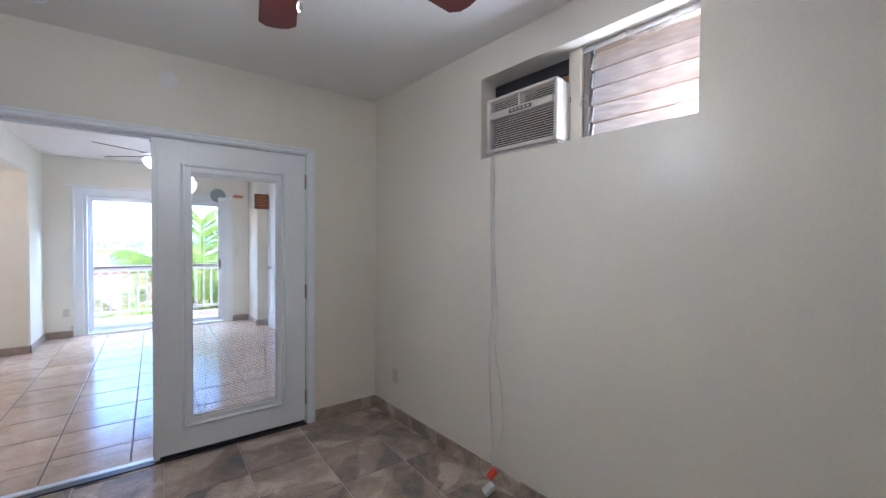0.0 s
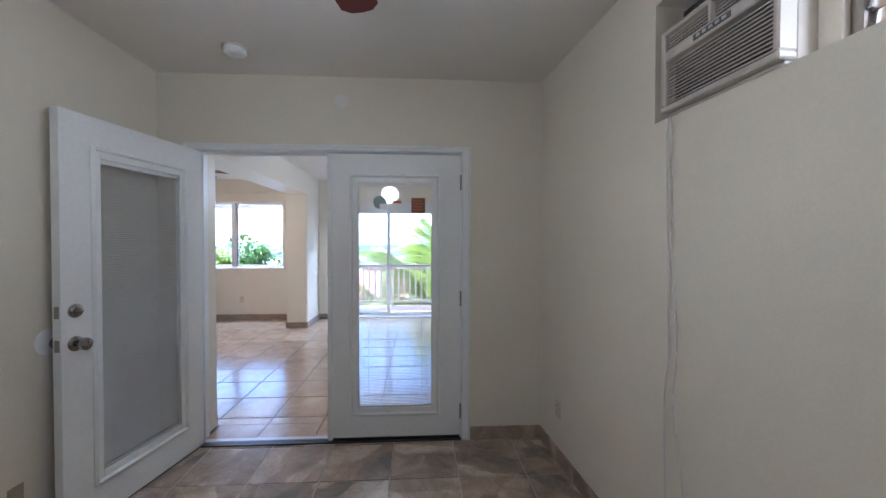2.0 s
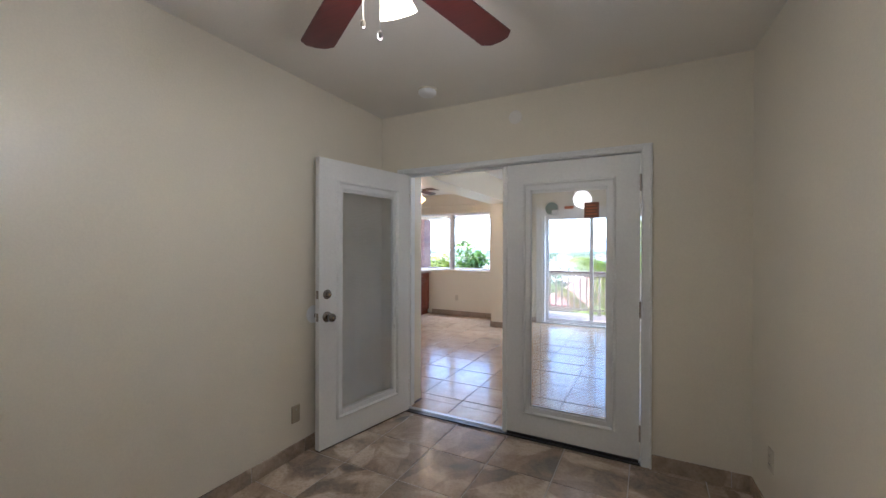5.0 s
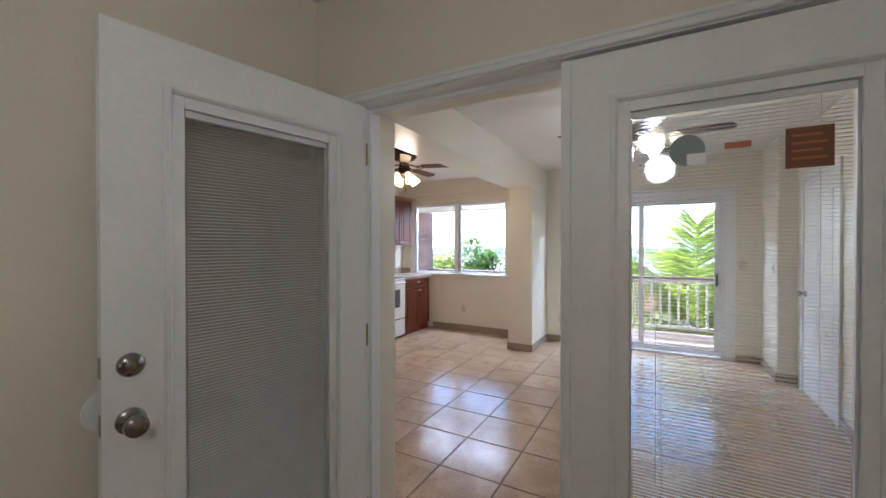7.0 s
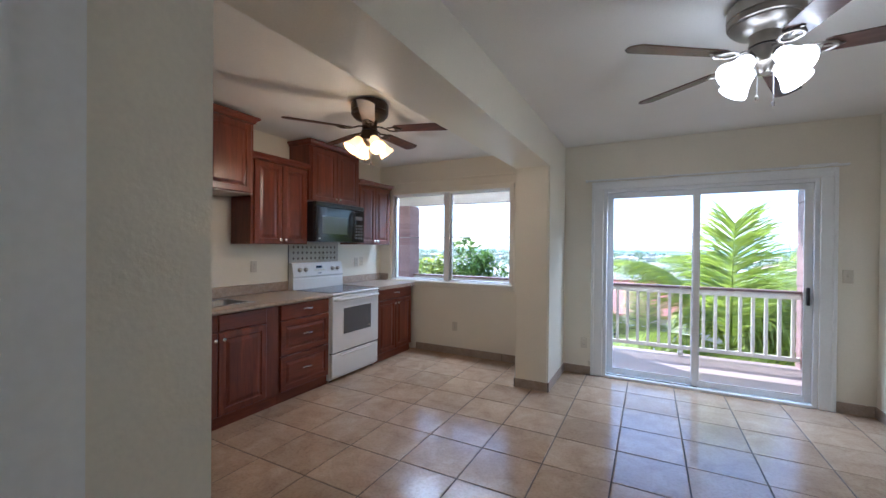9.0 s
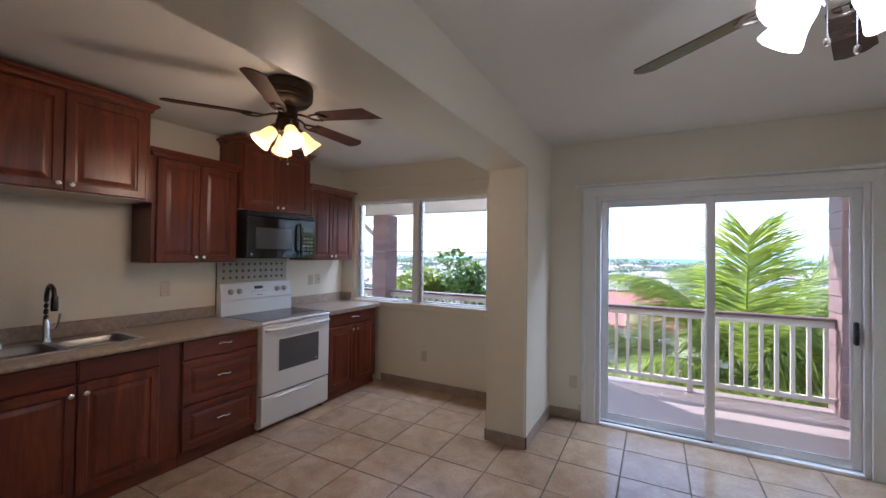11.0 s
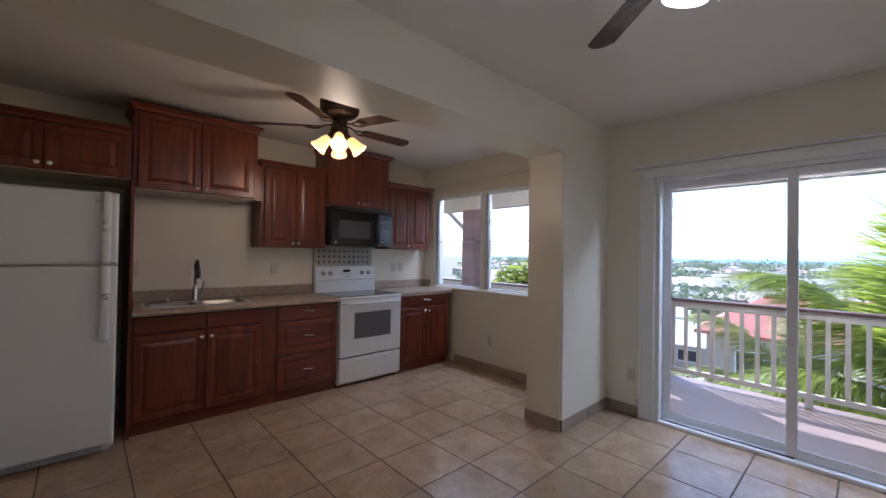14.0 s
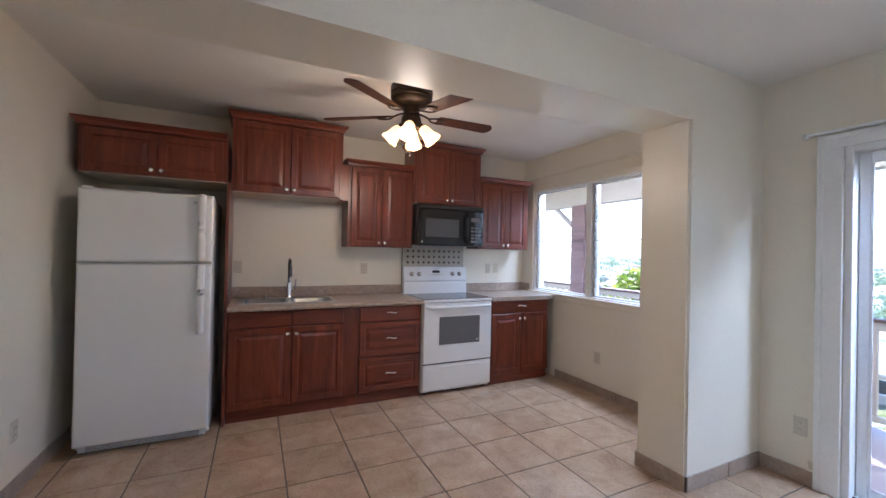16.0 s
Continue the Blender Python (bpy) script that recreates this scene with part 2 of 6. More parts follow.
BLADE_DARK = wood("dark_walnut_blade", (0.03, 0.012, 0.007), (0.06, 0.02, 0.01), (0.1, 0.034, 0.016), 0.5, along="x", gloss=0.3)
PINE = wood("raw_pine", (0.24, 0.12, 0.055), (0.34, 0.18, 0.085), (0.42, 0.24, 0.12), 0.6, along="y")
COUNTER = tile_mat("beige_laminate", [(0.3, (0.3, 0.23, 0.17)), (0.5, (0.4, 0.31, 0.235)), (0.7, (0.48, 0.39, 0.3))], 26, 0.32, bump=0.02)
TILE_K = tile_mat("beige_floor_tile", [(0.3, (0.385, 0.262, 0.168)), (0.5, (0.48, 0.342, 0.223)), (0.72, (0.56, 0.422, 0.292))], 5.0, 0.16, bump=0.12)
TILE_B = tile_mat("slate_floor_tile", [(0.24, (0.22, 0.19, 0.165)), (0.42, (0.36, 0.285, 0.215)), (0.56, (0.47, 0.37, 0.275)), (0.72, (0.66, 0.545, 0.42))], 4.2, 0.2, True, bump=0.15)
BASE_K = tile_mat("beige_base_tile", [(0.3, (0.3, 0.23, 0.17)), (0.7, (0.4, 0.32, 0.25))], 8.0, 0.4)
MOSAIC = paint("cream_mosaic", (0.5, 0.45, 0.36), 0.3, 0.1, 60, 0.05)
MOSAIC_DARK = paint("dark_mosaic_dot", (0.09, 0.06, 0.045), 0.3, 0.1, 60, 0.0)
GLASS = glass_mat("window_glass", (0.97, 0.98, 0.98))
DOORGLASS = glass_mat("door_glass", (0.985, 0.985, 0.98))
CORD = paint("white_cord", (0.72, 0.7, 0.66), 0.5, 0.04, 60, 0.02)
RAILPAINT = paint("tan_rail_paint", (0.55, 0.47, 0.37), 0.5, 0.08, 60, 0.15)
RAILTOP = wood("brown_rail_cap", (0.09, 0.045, 0.04), (0.14, 0.075, 0.06), (0.2, 0.11, 0.09), 0.5, along="x")
SIDING = wood("red_brown_siding", (0.17, 0.09, 0.078), (0.25, 0.14, 0.122), (0.33, 0.2, 0.175), 0.6, along="x")
DECK = paint("pinkish_deck_coating", (0.26, 0.18, 0.15), 0.42, 0.08, 90, 0.2)
SOFFIT = paint("tan_soffit", (0.55, 0.47, 0.4), 0.6, 0.06, 60, 0.15)
RUST = paint("orange_tape", (0.45, 0.14, 0.05), 0.5, 0.2, 60, 0.1)
KRAFT = paint("brown_label_card", (0.2, 0.085, 0.04), 0.6, 0.15, 60, 0.1)
REDPLUG = paint("red_plug", (0.75, 0.08, 0.03), 0.4, 0.05, 60, 0.0)
STICKER = paint("grey_green_sticker", (0.2, 0.26, 0.24), 0.4, 0.25, 40, 0.0)
SHADE_W = glow_mat("white_lamp_glass", (1.0, 0.97, 0.92), 1.6, (1.0, 0.95, 0.85))
SHADE_Y = glow_mat("amber_lamp_glass", (1.0, 0.64, 0.22), 0.6, (1.0, 0.5, 0.12))
SHADE_C = glow_mat("cream_lamp_glass", (1.0, 0.86, 0.58), 1.1, (1.0, 0.78, 0.42))
BULB = glow_mat("bulb_glass", (1.0, 0.9, 0.7), 9.0, (1.0, 0.9, 0.7))

# ---- mesh helpers ----


def thing(name, label, category, at=(0, 0, 0), rz=0.0, group="", kind=""):
    ob = new(name)
    ob.empty_display_size = 0.1
    ob.matrix_basis = pose(*at, 0, 0, rz)
    return tagged(ob, label, category, group, kind)


def part(name, bm, mat, parent=None, label="", smooth=False):
    me = bpy.data.meshes.new(name)
    bmesh.ops.recalc_face_normals(bm, faces=bm.faces)
    if smooth:
        for f in bm.faces:
            f.smooth = True
    bm.to_mesh(me)
    bm.free()
    me.materials.append(mat)
    if smooth:
        me.set_sharp_from_angle(angle=radians(40))
    ob = new(name, me)
    ob.parent = parent
    return tagged(ob, label)


def copy_part(ob, name, parent, m):
    """The same mesh once more, under parent."""
    o = new(name, ob.data)
    o.parent = parent
    o.matrix_basis = m
    return o


def box(x0, x1, y0, y1, z0, z1, bevel=0.0, bm=None, seg=1):
    bm = bm or bmesh.new()
    r = bmesh.ops.create_cube(bm, size=1)
    vs = r["verts"]
    for v in vs:
        v.co = Vector(((x0 + x1) / 2 + v.co.x * (x1 - x0), (y0 + y1) / 2 + v.co.y * (y1 - y0), (z0 + z1) / 2 + v.co.z * (z1 - z0)))
    if bevel:
        es = list({e for v in vs for e in v.link_edges})
        bmesh.ops.bevel(bm, geom=es, offset=bevel, segments=seg, affect="EDGES", profile=0.6)
    return bm


def lathe(profile, at=(0, 0, 0), seg=24, bm=None, turn=None):
    """Profile of (radius, z) turned round the z axis, then turned and moved."""
    bm = bm or bmesh.new()
    m = Matrix.Translation(at) @ (turn or Matrix())
    rings = []
    for r, z in profile:
        rings.append([bm.verts.new(m @ Vector((r * math.cos(2 * math.pi * k / seg), r * math.sin(2 * math.pi * k / seg), z))) for k in range(seg)])
    for a, b in zip(rings, rings[1:]):
        for k in range(seg):
            bm.faces.new((a[k], a[(k + 1) % seg], b[(k + 1) % seg], b[k]))
    for ring, (r, z) in ((rings[0], profile[0]), (rings[-1], profile[-1])):
        if r > 1e-4:
            bm.faces.new(ring)
    return bm


def tube(points, r, seg=10, bm=None):
    """A round bar along points."""
    bm = bm or bmesh.new()
    pts = [Vector(p) for p in points]
    rings = []
    for i, p in enumerate(pts):
        d = (pts[min(i + 1, len(pts) - 1)] - pts[max(i - 1, 0)]).normalized()
        q = d.to_track_quat("Z", "Y").to_matrix()
        rr = r[i] if isinstance(r, (list, tuple)) else r
        rings.append([bm.verts.new(p + q @ Vector((rr * math.cos(2 * math.pi * k / seg), rr * math.sin(2 * math.pi * k / seg), 0))) for k in range(seg)])
    for a, b in zip(rings, rings[1:]):
        for k in range(seg):
            bm.faces.new((a[k], a[(k + 1) % seg], b[(k + 1) % seg], b[k]))
    bm.faces.new(rings[0]), bm.faces.new(rings[-1])
    return bm


def arc(points, n=8):
    """A smooth line through points (Catmull-Rom)."""
    p = [Vector(q) for q in points]
    p = [2 * p[0] - p[1], *p, 2 * p[-1] - p[-2]]
    out = []
    for i in range(1, len(p) - 2):
        for k in range(n):
            t = k / n
            a, b, c, d = p[i - 1 : i + 3]
            out.append(0.5 * (2 * b + (c - a) * t + (2 * a - 5 * b + 4 * c - d) * t * t + (3 * b - a - 3 * c + d) * t**3))
    return out + [p[-2]]


def frame_bm(y0, y1, z0, z1, w, x0, x1, bevel=0.003, sides="lrtb"):
    """A rectangular frame in the plane of y and z, of bars w wide, from x0 to x1 thick."""
    bm = bmesh.new()
    if "l" in sides:
        box(x0, x1, y0, y0 + w, z0, z1, bevel, bm)
    if "r" in sides:
        box(x0, x1, y1 - w, y1, z0, z1, bevel, bm)
    if "t" in sides:
        box(x0, x1, y0 + w, y1 - w, z1 - w, z1, bevel, bm)
    if "b" in sides:
        box(x0, x1, y0 + w, y1 - w, z0, z0 + w, bevel, bm)
    return bm


def rings_panel(y0, y1, z0, z1, rings, x=0.0):
    """A panel facing +x from nested rectangles: (inset, height) from its rim inwards, closed behind."""
    bm = bmesh.new()

    def rect(i, h):
        return [bm.verts.new((x + h, yy, zz)) for yy, zz in ((y0 + i, z0 + i), (y1 - i, z0 + i), (y1 - i, z1 - i), (y0 + i, z1 - i))]

    loops = [rect(i, h) for i, h in rings]
    for a, b in zip(loops, loops[1:]):
        for k in range(4):
            bm.faces.new((a[k], a[(k + 1) % 4], b[(k + 1) % 4], b[k]))
    bm.faces.new(loops[-1])
    bm.faces.new(loops[0])
    return bm


def moved(bm, m):
    bmesh.ops.transform(bm, matrix=m, verts=bm.verts)
    return bm


def structure(name, bm, mat, label="", category=""):
    return tagged(part(name, bm, mat), label or name.replace("_", " "), category, kind="structure")


# ---- the shell ----
TOP = 2.78
XW, XR, XB = -3.58, 1.72, 1.56          # kitchen wall, living wall, its bump beside the slider
YK, YS = 3.625, 7.85                     # kitchen side of the door wall, slider wall
BL, BR, YB, Y0 = -0.91, 1.72, 3.31, -1.7  # bedroom: left, right, door wall, back


EAST_SKEW, WEST_SKEW = 3.7, 0.8          # the bedroom's side walls stand a little askew


def skew(ob, x, degrees, shift=(0, 0, 0)):
    """Turn a thing about the corner of the door wall at x."""
    ob.matrix_basis = Matrix.Translation((x, YB, 0)) @ Matrix.Rotation(radians(degrees), 4, "Z") @ Matrix.Translation((-x, -YB, 0)) @ Matrix.Translation(shift) @ ob.matrix_basis
    return ob


def ceil_z(y):
    return 2.53 + (YS - y) * 0.002


def walls():
    b = box(-3.78, -0.69, YB, YK, 0, TOP)
    box(1.19, 1.95, YB, YK, 0, TOP, bm=b)
    box(-0.69, 1.19, YB, YK, 2.055, TOP, bm=b)
    structure("wall_south", b, WALL, "cream painted wall with the french doorway", "wall")
    structure("wall_west", box(-3.78, XW, YK, YS + 0.16, 0, TOP), WALL, "cream painted wall behind the kitchen cabinets", "wall")
    b = box(XW, -3.36, YS, YS + 0.16, 0, TOP)
    box(-3.36, -1.6, YS, YS + 0.16, 0, 0.92, bm=b)
    box(-3.36, -1.6, YS, YS + 0.16, 2.13, TOP, bm=b)
    box(-1.6, -0.57, YS, YS + 0.16, 0, TOP, bm=b)
    box(-0.57, 1.19, YS, YS + 0.16, 2.03, TOP, bm=b)
    box(1.19, 1.95, YS, YS + 0.16, 0, TOP, bm=b)
    structure("wall_north", b, WALL, "cream painted wall with window and sliding door", "wall")
    b = box(XB, 1.95, 7.17, YS, 0, TOP, 0.012)
    box(XR, 1.95, YK, 6.98, 0, TOP, bm=b)
    box(XR, 1.95, 6.98, 7.17, 0, TOP, bm=b)
    structure("wall_east", b, WALL, "cream painted living room wall with a jog", "wall")
    skew(structure("wall_bedroom_west", box(BL - 0.14, BL, Y0 - 0.02, YB, 0, TOP), WALL, "cream painted bedroom wall", "wall"), BL, WEST_SKEW)
    b = box(BR, BR + 0.22, Y0 - 0.02, 0.955, 0, TOP)
    box(BR, BR + 0.22, 2.09, YB, 0, TOP, bm=b)
    box(BR, BR + 0.22, 0.955, 2.09, 0, 1.882, bm=b)
    box(BR, BR + 0.22, 0.955, 2.09, 2.352, TOP, bm=b)
    skew(structure("wall_bedroom_east", b, WALL, "cream painted bedroom wall with a high window recess", "wall"), BR, EAST_SKEW)
    structure("wall_bedroom_south", box(BL - 0.14, BR + 0.6, Y0 - 0.14, Y0, 0, TOP), WALL, "cream painted bedroom back wall", "wall")
    # ceilings
    b = bmesh.new()
    v = [b.verts.new(p) for p in ((XW, YK, ceil_z(YK)), (XR, YK, ceil_z(YK)), (XR, YS, ceil_z(YS)), (XW, YS, ceil_z(YS)), (XW, YK, TOP), (XR, YK, TOP), (XR, YS, TOP), (XW, YS, TOP))]
    for f in ((0, 1, 2, 3), (4, 5, 6, 7), (0, 1, 5, 4), (1, 2, 6, 5), (2, 3, 7, 6), (3, 0, 4, 7)):
        b.faces.new([v[k] for k in f])
    structure("ceiling_living", b, CEIL, "off-white painted ceiling of kitchen and living room", "ceiling")
    structure("ceiling_bedroom", box(BL, BR + 0.45, Y0, YB, 2.54, TOP), CEIL, "off-white painted bedroom ceiling", "ceiling")
    # unseen slab; its eave past the east wall is added to darken the upper louvres
    structure("roof_slab", box(-4.2, 3.0, Y0 - 0.5, YS + 0.16, TOP, TOP + 0.2), SOFFIT, "unseen flat roof over the rooms, east eave added to dim the louvres", "roof")
    # beam and its column
    b = bmesh.new()
    za, zb = 2.2, 2.183
    ring = [(-1.385, YK, za), (-0.995, YK, za), (-0.98, YS, zb), (-1.31, YS, zb)]
    lo = [b.verts.new(p) for p in ring]
    hi = [b.verts.new((x, y, ceil_z(y) + 0.01)) for x, y, z in ring]
    b.faces.new(lo), b.faces.new(hi)
    for k in range(4):
        b.faces.new((lo[k], lo[(k + 1) % 4], hi[(k + 1) % 4], hi[k]))
    es = [e for e in b.edges if abs(e.verts[0].co.z - e.verts[1].co.z) < 0.1 and all(v.co.z < 2.3 for v in e.verts) and abs(e.verts[0].co.x - e.verts[1].co.x) < 0.01]
    bmesh.ops.bevel(b, geom=es, offset=0.014, segments=3, affect="EDGES")
    structure("beam", b, WALL, "cream painted beam between kitchen and living room", "beam")
    b = box(-1.31, -0.98, 7.08, YS, 0, 2.188)
    es = [e for e in b.edges if abs(e.verts[0].co.z - e.verts[1].co.z) > 1 and e.verts[0].co.y < 7.2]
    bmesh.ops.bevel(b, geom=es, offset=0.014, segments=3, affect="EDGES")
    structure("column", b, WALL, "cream painted column with rounded corners under the beam", "column")


walls()


def floors():
    """The screeds; the tiles are laid at the end of the file."""
    a = structure("floor_living", box(-3.78, 1.95, YB + 0.14, YS + 0.16, -0.2, -0.004), GROUT_K, "beige ceramic tile floor of kitchen and living room", "floor")
    b = structure("floor_bedroom", box(BL - 0.14, BR + 0.62, Y0 - 0.14, YB + 0.139, -0.2, -0.004), GROUT_B, "slate-look brown tile floor of the bedroom", "floor")
    return a, b


FLOOR_K, FLOOR_B = floors()


def skirting(name, label, runs, mat, grout, height=0.09, thick=0.011, step=0.412):
    """Runs of (x0, y0, x1, y1, nx, ny): tiles along a wall, standing out along the normal."""
    root = thing(name, label, "baseboard", kind="structure")
    for x0, y0, x1, y1, nx, ny in runs:
        length = math.hypot(x1 - x0, y1 - y0)
        ux, uy = (x1 - x0) / length, (y1 - y0) / length
        s = 0.0
        while s < length - 0.01:
            e = min(s + step, length)
            a, c = s + 0.0025, e - 0.0025
            xs = (x0 + ux * a, x0 + ux * c, x0 + ux * a + nx * thick, x0 + ux * c + nx * thick)
            ys = (y0 + uy * a, y0 + uy * c, y0 + uy * a + ny * thick, y0 + uy * c + ny * thick)
            part("base_tile", box(min(xs), max(xs), min(ys), max(ys), 0.0, height, 0.002), mat, root)
            s = e
        g = thick * 0.55
        xs, ys = (x0, x1, x0 + nx * g, x1 + nx * g), (y0, y1, y0 + ny * g, y1 + ny * g)
        part("grout", box(min(xs), max(xs), min(ys), max(ys), -0.002, height - 0.003), grout, root)
    return root


skirting("baseboard_living", "beige tile baseboard along kitchen and living walls", [
    (-2.95, YS, -1.31, YS, 0, -1), (-1.31, 7.08, -0.98, 7.08, 0, -1), (-0.98, 7.08, -0.98, YS, 1, 0), (-0.98, YS, -0.69, YS, 0, -1),
    (1.3, YS, XB, YS, 0, -1), (XB, YS, XB, 7.17, -1, 0), (XB, 7.17, XR, 7.17, 0, -1), (XR, 6.05, XR, YK, -1, 0), (-3.57, YK, -0.69, YK, 0, 1), (1.25, YK, XR, YK, 0, 1),
    (-1.31, YS - 0.011, -1.31, 7.08, -1, 0)], BASE_K, GROUT_K)
skirting("baseboard_bedroom", "slate-look tile baseboard along the bedroom walls", [
    (1.212, YB, BR, YB, 0, -1), (BL + 0.25, Y0, BR + 0.33, Y0, 0, 1)], TILE_B, GROUT_B)
skew(skirting("baseboard_bedroom_east", "slate-look tile baseboard along the bedroom window wall", [(BR, YB - 0.011, BR, Y0, -1, 0)], TILE_B, GROUT_B), BR, EAST_SKEW)
skew(skirting("baseboard_bedroom_west", "slate-look tile baseboard along the bedroom wall", [(BL, Y0, BL, YB, 1, 0)], TILE_B, GROUT_B), BL, WEST_SKEW)

# ---- french doors ----


def handle_set(leaf, y, x_face, side):
    """Deadbolt and knob; side +1: on the face towards local +x."""
    m = Matrix.Rotation(radians(90 * side), 4, "Y")
    for z, prof, name in ((1.075, [(0.033, 0), (0.033, 0.006), (0.029, 0.012), (0.019, 0.016), (0.019, 0.026), (0.012, 0.03), (0.0, 0.03)], "deadbolt"),
                          (0.92, [(0.036, 0), (0.036, 0.005), (0.03, 0.011), (0.014, 0.015), (0.013, 0.032), (0.024, 0.038), (0.03, 0.05), (0.028, 0.064), (0.015, 0.071), (0.0, 0.072)], "door_knob")):
        k = part(name, lathe(prof, (x_face, y, z), 20, turn=m), KNOBMETAL, leaf, "satin nickel " + name.replace("_", " "), True)
        part("keyhole", lathe([(0.007, 0), (0.006, 0.003), (0.0, 0.003)], (x_face + side * (0.03 if z > 1 else 0.072), y, z), 12, turn=m), BRASS, k)


TOP_LEAF = 2.016


def french_leaf(label, at, rz, y0, y1, x0, x1, lite, with_lock):
    """A glazed leaf with a blind between its panes."""
    root = thing("door_1" if with_lock else "door_2", label, "door", at, rz, kind="structure")
    a, b, zb, zt = lite
    slab = bmesh.new()
    for q in ((y0, a, 0.012, TOP_LEAF), (b, y1, 0.012, TOP_LEAF), (a, b, 0.012, zb), (a, b, zt, TOP_LEAF)):
        box(x0, x1, q[0], q[1], q[2], q[3], 0.0, slab)
    part("leaf", slab, WHITE, root, "white painted door leaf")
    bead, flat = 0.022, 0.03
    ga, gb, gz, gt = a + bead + flat, b - bead - flat, zb + bead + flat, zt - bead - flat
    for face, out in ((x1, 1), (x0, -1)):
        fb = frame_bm(a - 0.004, b + 0.004, zb - 0.004, zt + 0.004, bead, *sorted((face - out * 0.014, face + out * 0.013)), 0.006)
        part("glazing_bead", frame_bm(a + 0.004, b - 0.004, zb + 0.004, zt - 0.004, 0.01, *sorted((face - out * 0.013, face + out * 0.017)), 0.003), WHITE, root)
        part("glazing_frame", fb, WHITE, root, "white moulded glazing frame")
        part("glazing_stop", frame_bm(a + bead - 0.006, b - bead + 0.006, zb + bead - 0.006, zt - bead + 0.006, flat + 0.006, *sorted((face - out * 0.012, face - out * 0.002)), 0.002), WHITE, root)
    mid = (x0 + x1) / 2
    for xx in (mid - 0.009, mid + 0.009):
        g = part("pane", box(xx - 0.0015, xx + 0.0015, ga - 0.004, gb + 0.004, gz - 0.004, gt + 0.004), DOORGLASS, root, "clear door pane")
        g.visible_shadow = False
    blind = part("blind_headrail", box(mid - 0.007, mid + 0.007, ga + 0.004, gb - 0.004, gt - 0.022, gt, 0.002), WHITE, root, "white blind headrail between the panes")
    sb = bmesh.new()
    lo, hi = ga + 0.012, gb - 0.012
    tip = -0.002 if with_lock else 0.0002
    vs = [[sb.verts.new((0.0044 * u, yy, 0.0009 * (1 - u * u) + tip * u)) for u in (-1, 0, 1)] for yy in (lo, hi)]
    for k in range(2):
        sb.faces.new((vs[0][k], vs[0][k + 1], vs[1][k + 1], vs[1][k]))
    first = part("slat", sb, WHITE, blind)
    first.location = (mid, 0, gt - 0.034)
    n = int((gt - gz - 0.045) / 0.0106)
    for k in range(1, n):
        copy_part(first, "slat", blind, pose(mid, 0, gt - 0.034 - 0.0106 * k))
    part("bottom_rail", box(mid - 0.006, mid + 0.006, lo, hi, gz, gz + 0.01, 0.002), WHITE, blind)
    for f in (0.2, 0.8):
        yy = a + (b - a) * f
        part("ladder_cord", box(mid - 0.0007, mid + 0.0007, yy - 0.0007, yy + 0.0007, gz + 0.005, gt - 0.02), WHITE, blind)
    for yy in (ga + 0.003, gb - 0.003):
        part("side_channel", box(mid - 0.0055, mid + 0.0055, yy - 0.003, yy + 0.003, gz, gt - 0.023), VINYL, blind)
    part("blind_slider", box(x1 - 0.002 if with_lock else x0 - 0.012, x1 + 0.012 if with_lock else x0 + 0.002, b - 0.045, b - 0.033, zb + 0.55, zb + 0.59, 0.002), BRASS if not with_lock else WHITE, root)
    part("door_sweep", box(x0 + 0.004, x1 - 0.004, y0 + 0.004, y1 - 0.004, 0.002, 0.014), BLACK, root, "black rubber door sweep")
    if not with_lock:
        part("sweep_flap", box(x1 - 0.001, x1 + 0.006, y0 + 0.006, y1 - 0.006, 0.01, 0.03, 0.002), BLACK, root, "black rubber flap")
    if with_lock:
        handle_set(root, y0 + 0.062, x1, 1)
        handle_set(root, y0 + 0.062, x0, -1)
        for z in (0.92, 1.075):
            part("latch_plate", box(x0 + 0.009, x1 - 0.009, y0 - 0.0015, y0 + 0.001, z - 0.028, z + 0.028, 0.0005), NICKEL, root)
    else:
        part("astragal", box(x1 - 0.006, x1 + 0.012, y0 - 0.012, y0 + 0.02, 0.016, TOP_LEAF - 0.002, 0.003), WHITE, root, "white meeting strip")
        for z in (0.1, 1.0, 1.95):
            part("bolt_plate", box(x0 + 0.01, x1 - 0.01, y0 - 0.0135, y0 - 0.0115, z - 0.06, z + 0.06), NICKEL, root)
    return root


french_leaf("white french door leaf with inset blind, standing open", (-0.674, 3.335, 0.0), -10, -0.895, 0, 0.0, 0.044, (-0.75, -0.135, 0.183, 1.872), True)
LEAF_R = french_leaf("white french door leaf with inset blind, closed", (0.228, 3.321, 0.0), -90, 0, 0.914, -0.044, 0.0, (0.142, 0.765, 0.183, 1.872), False)


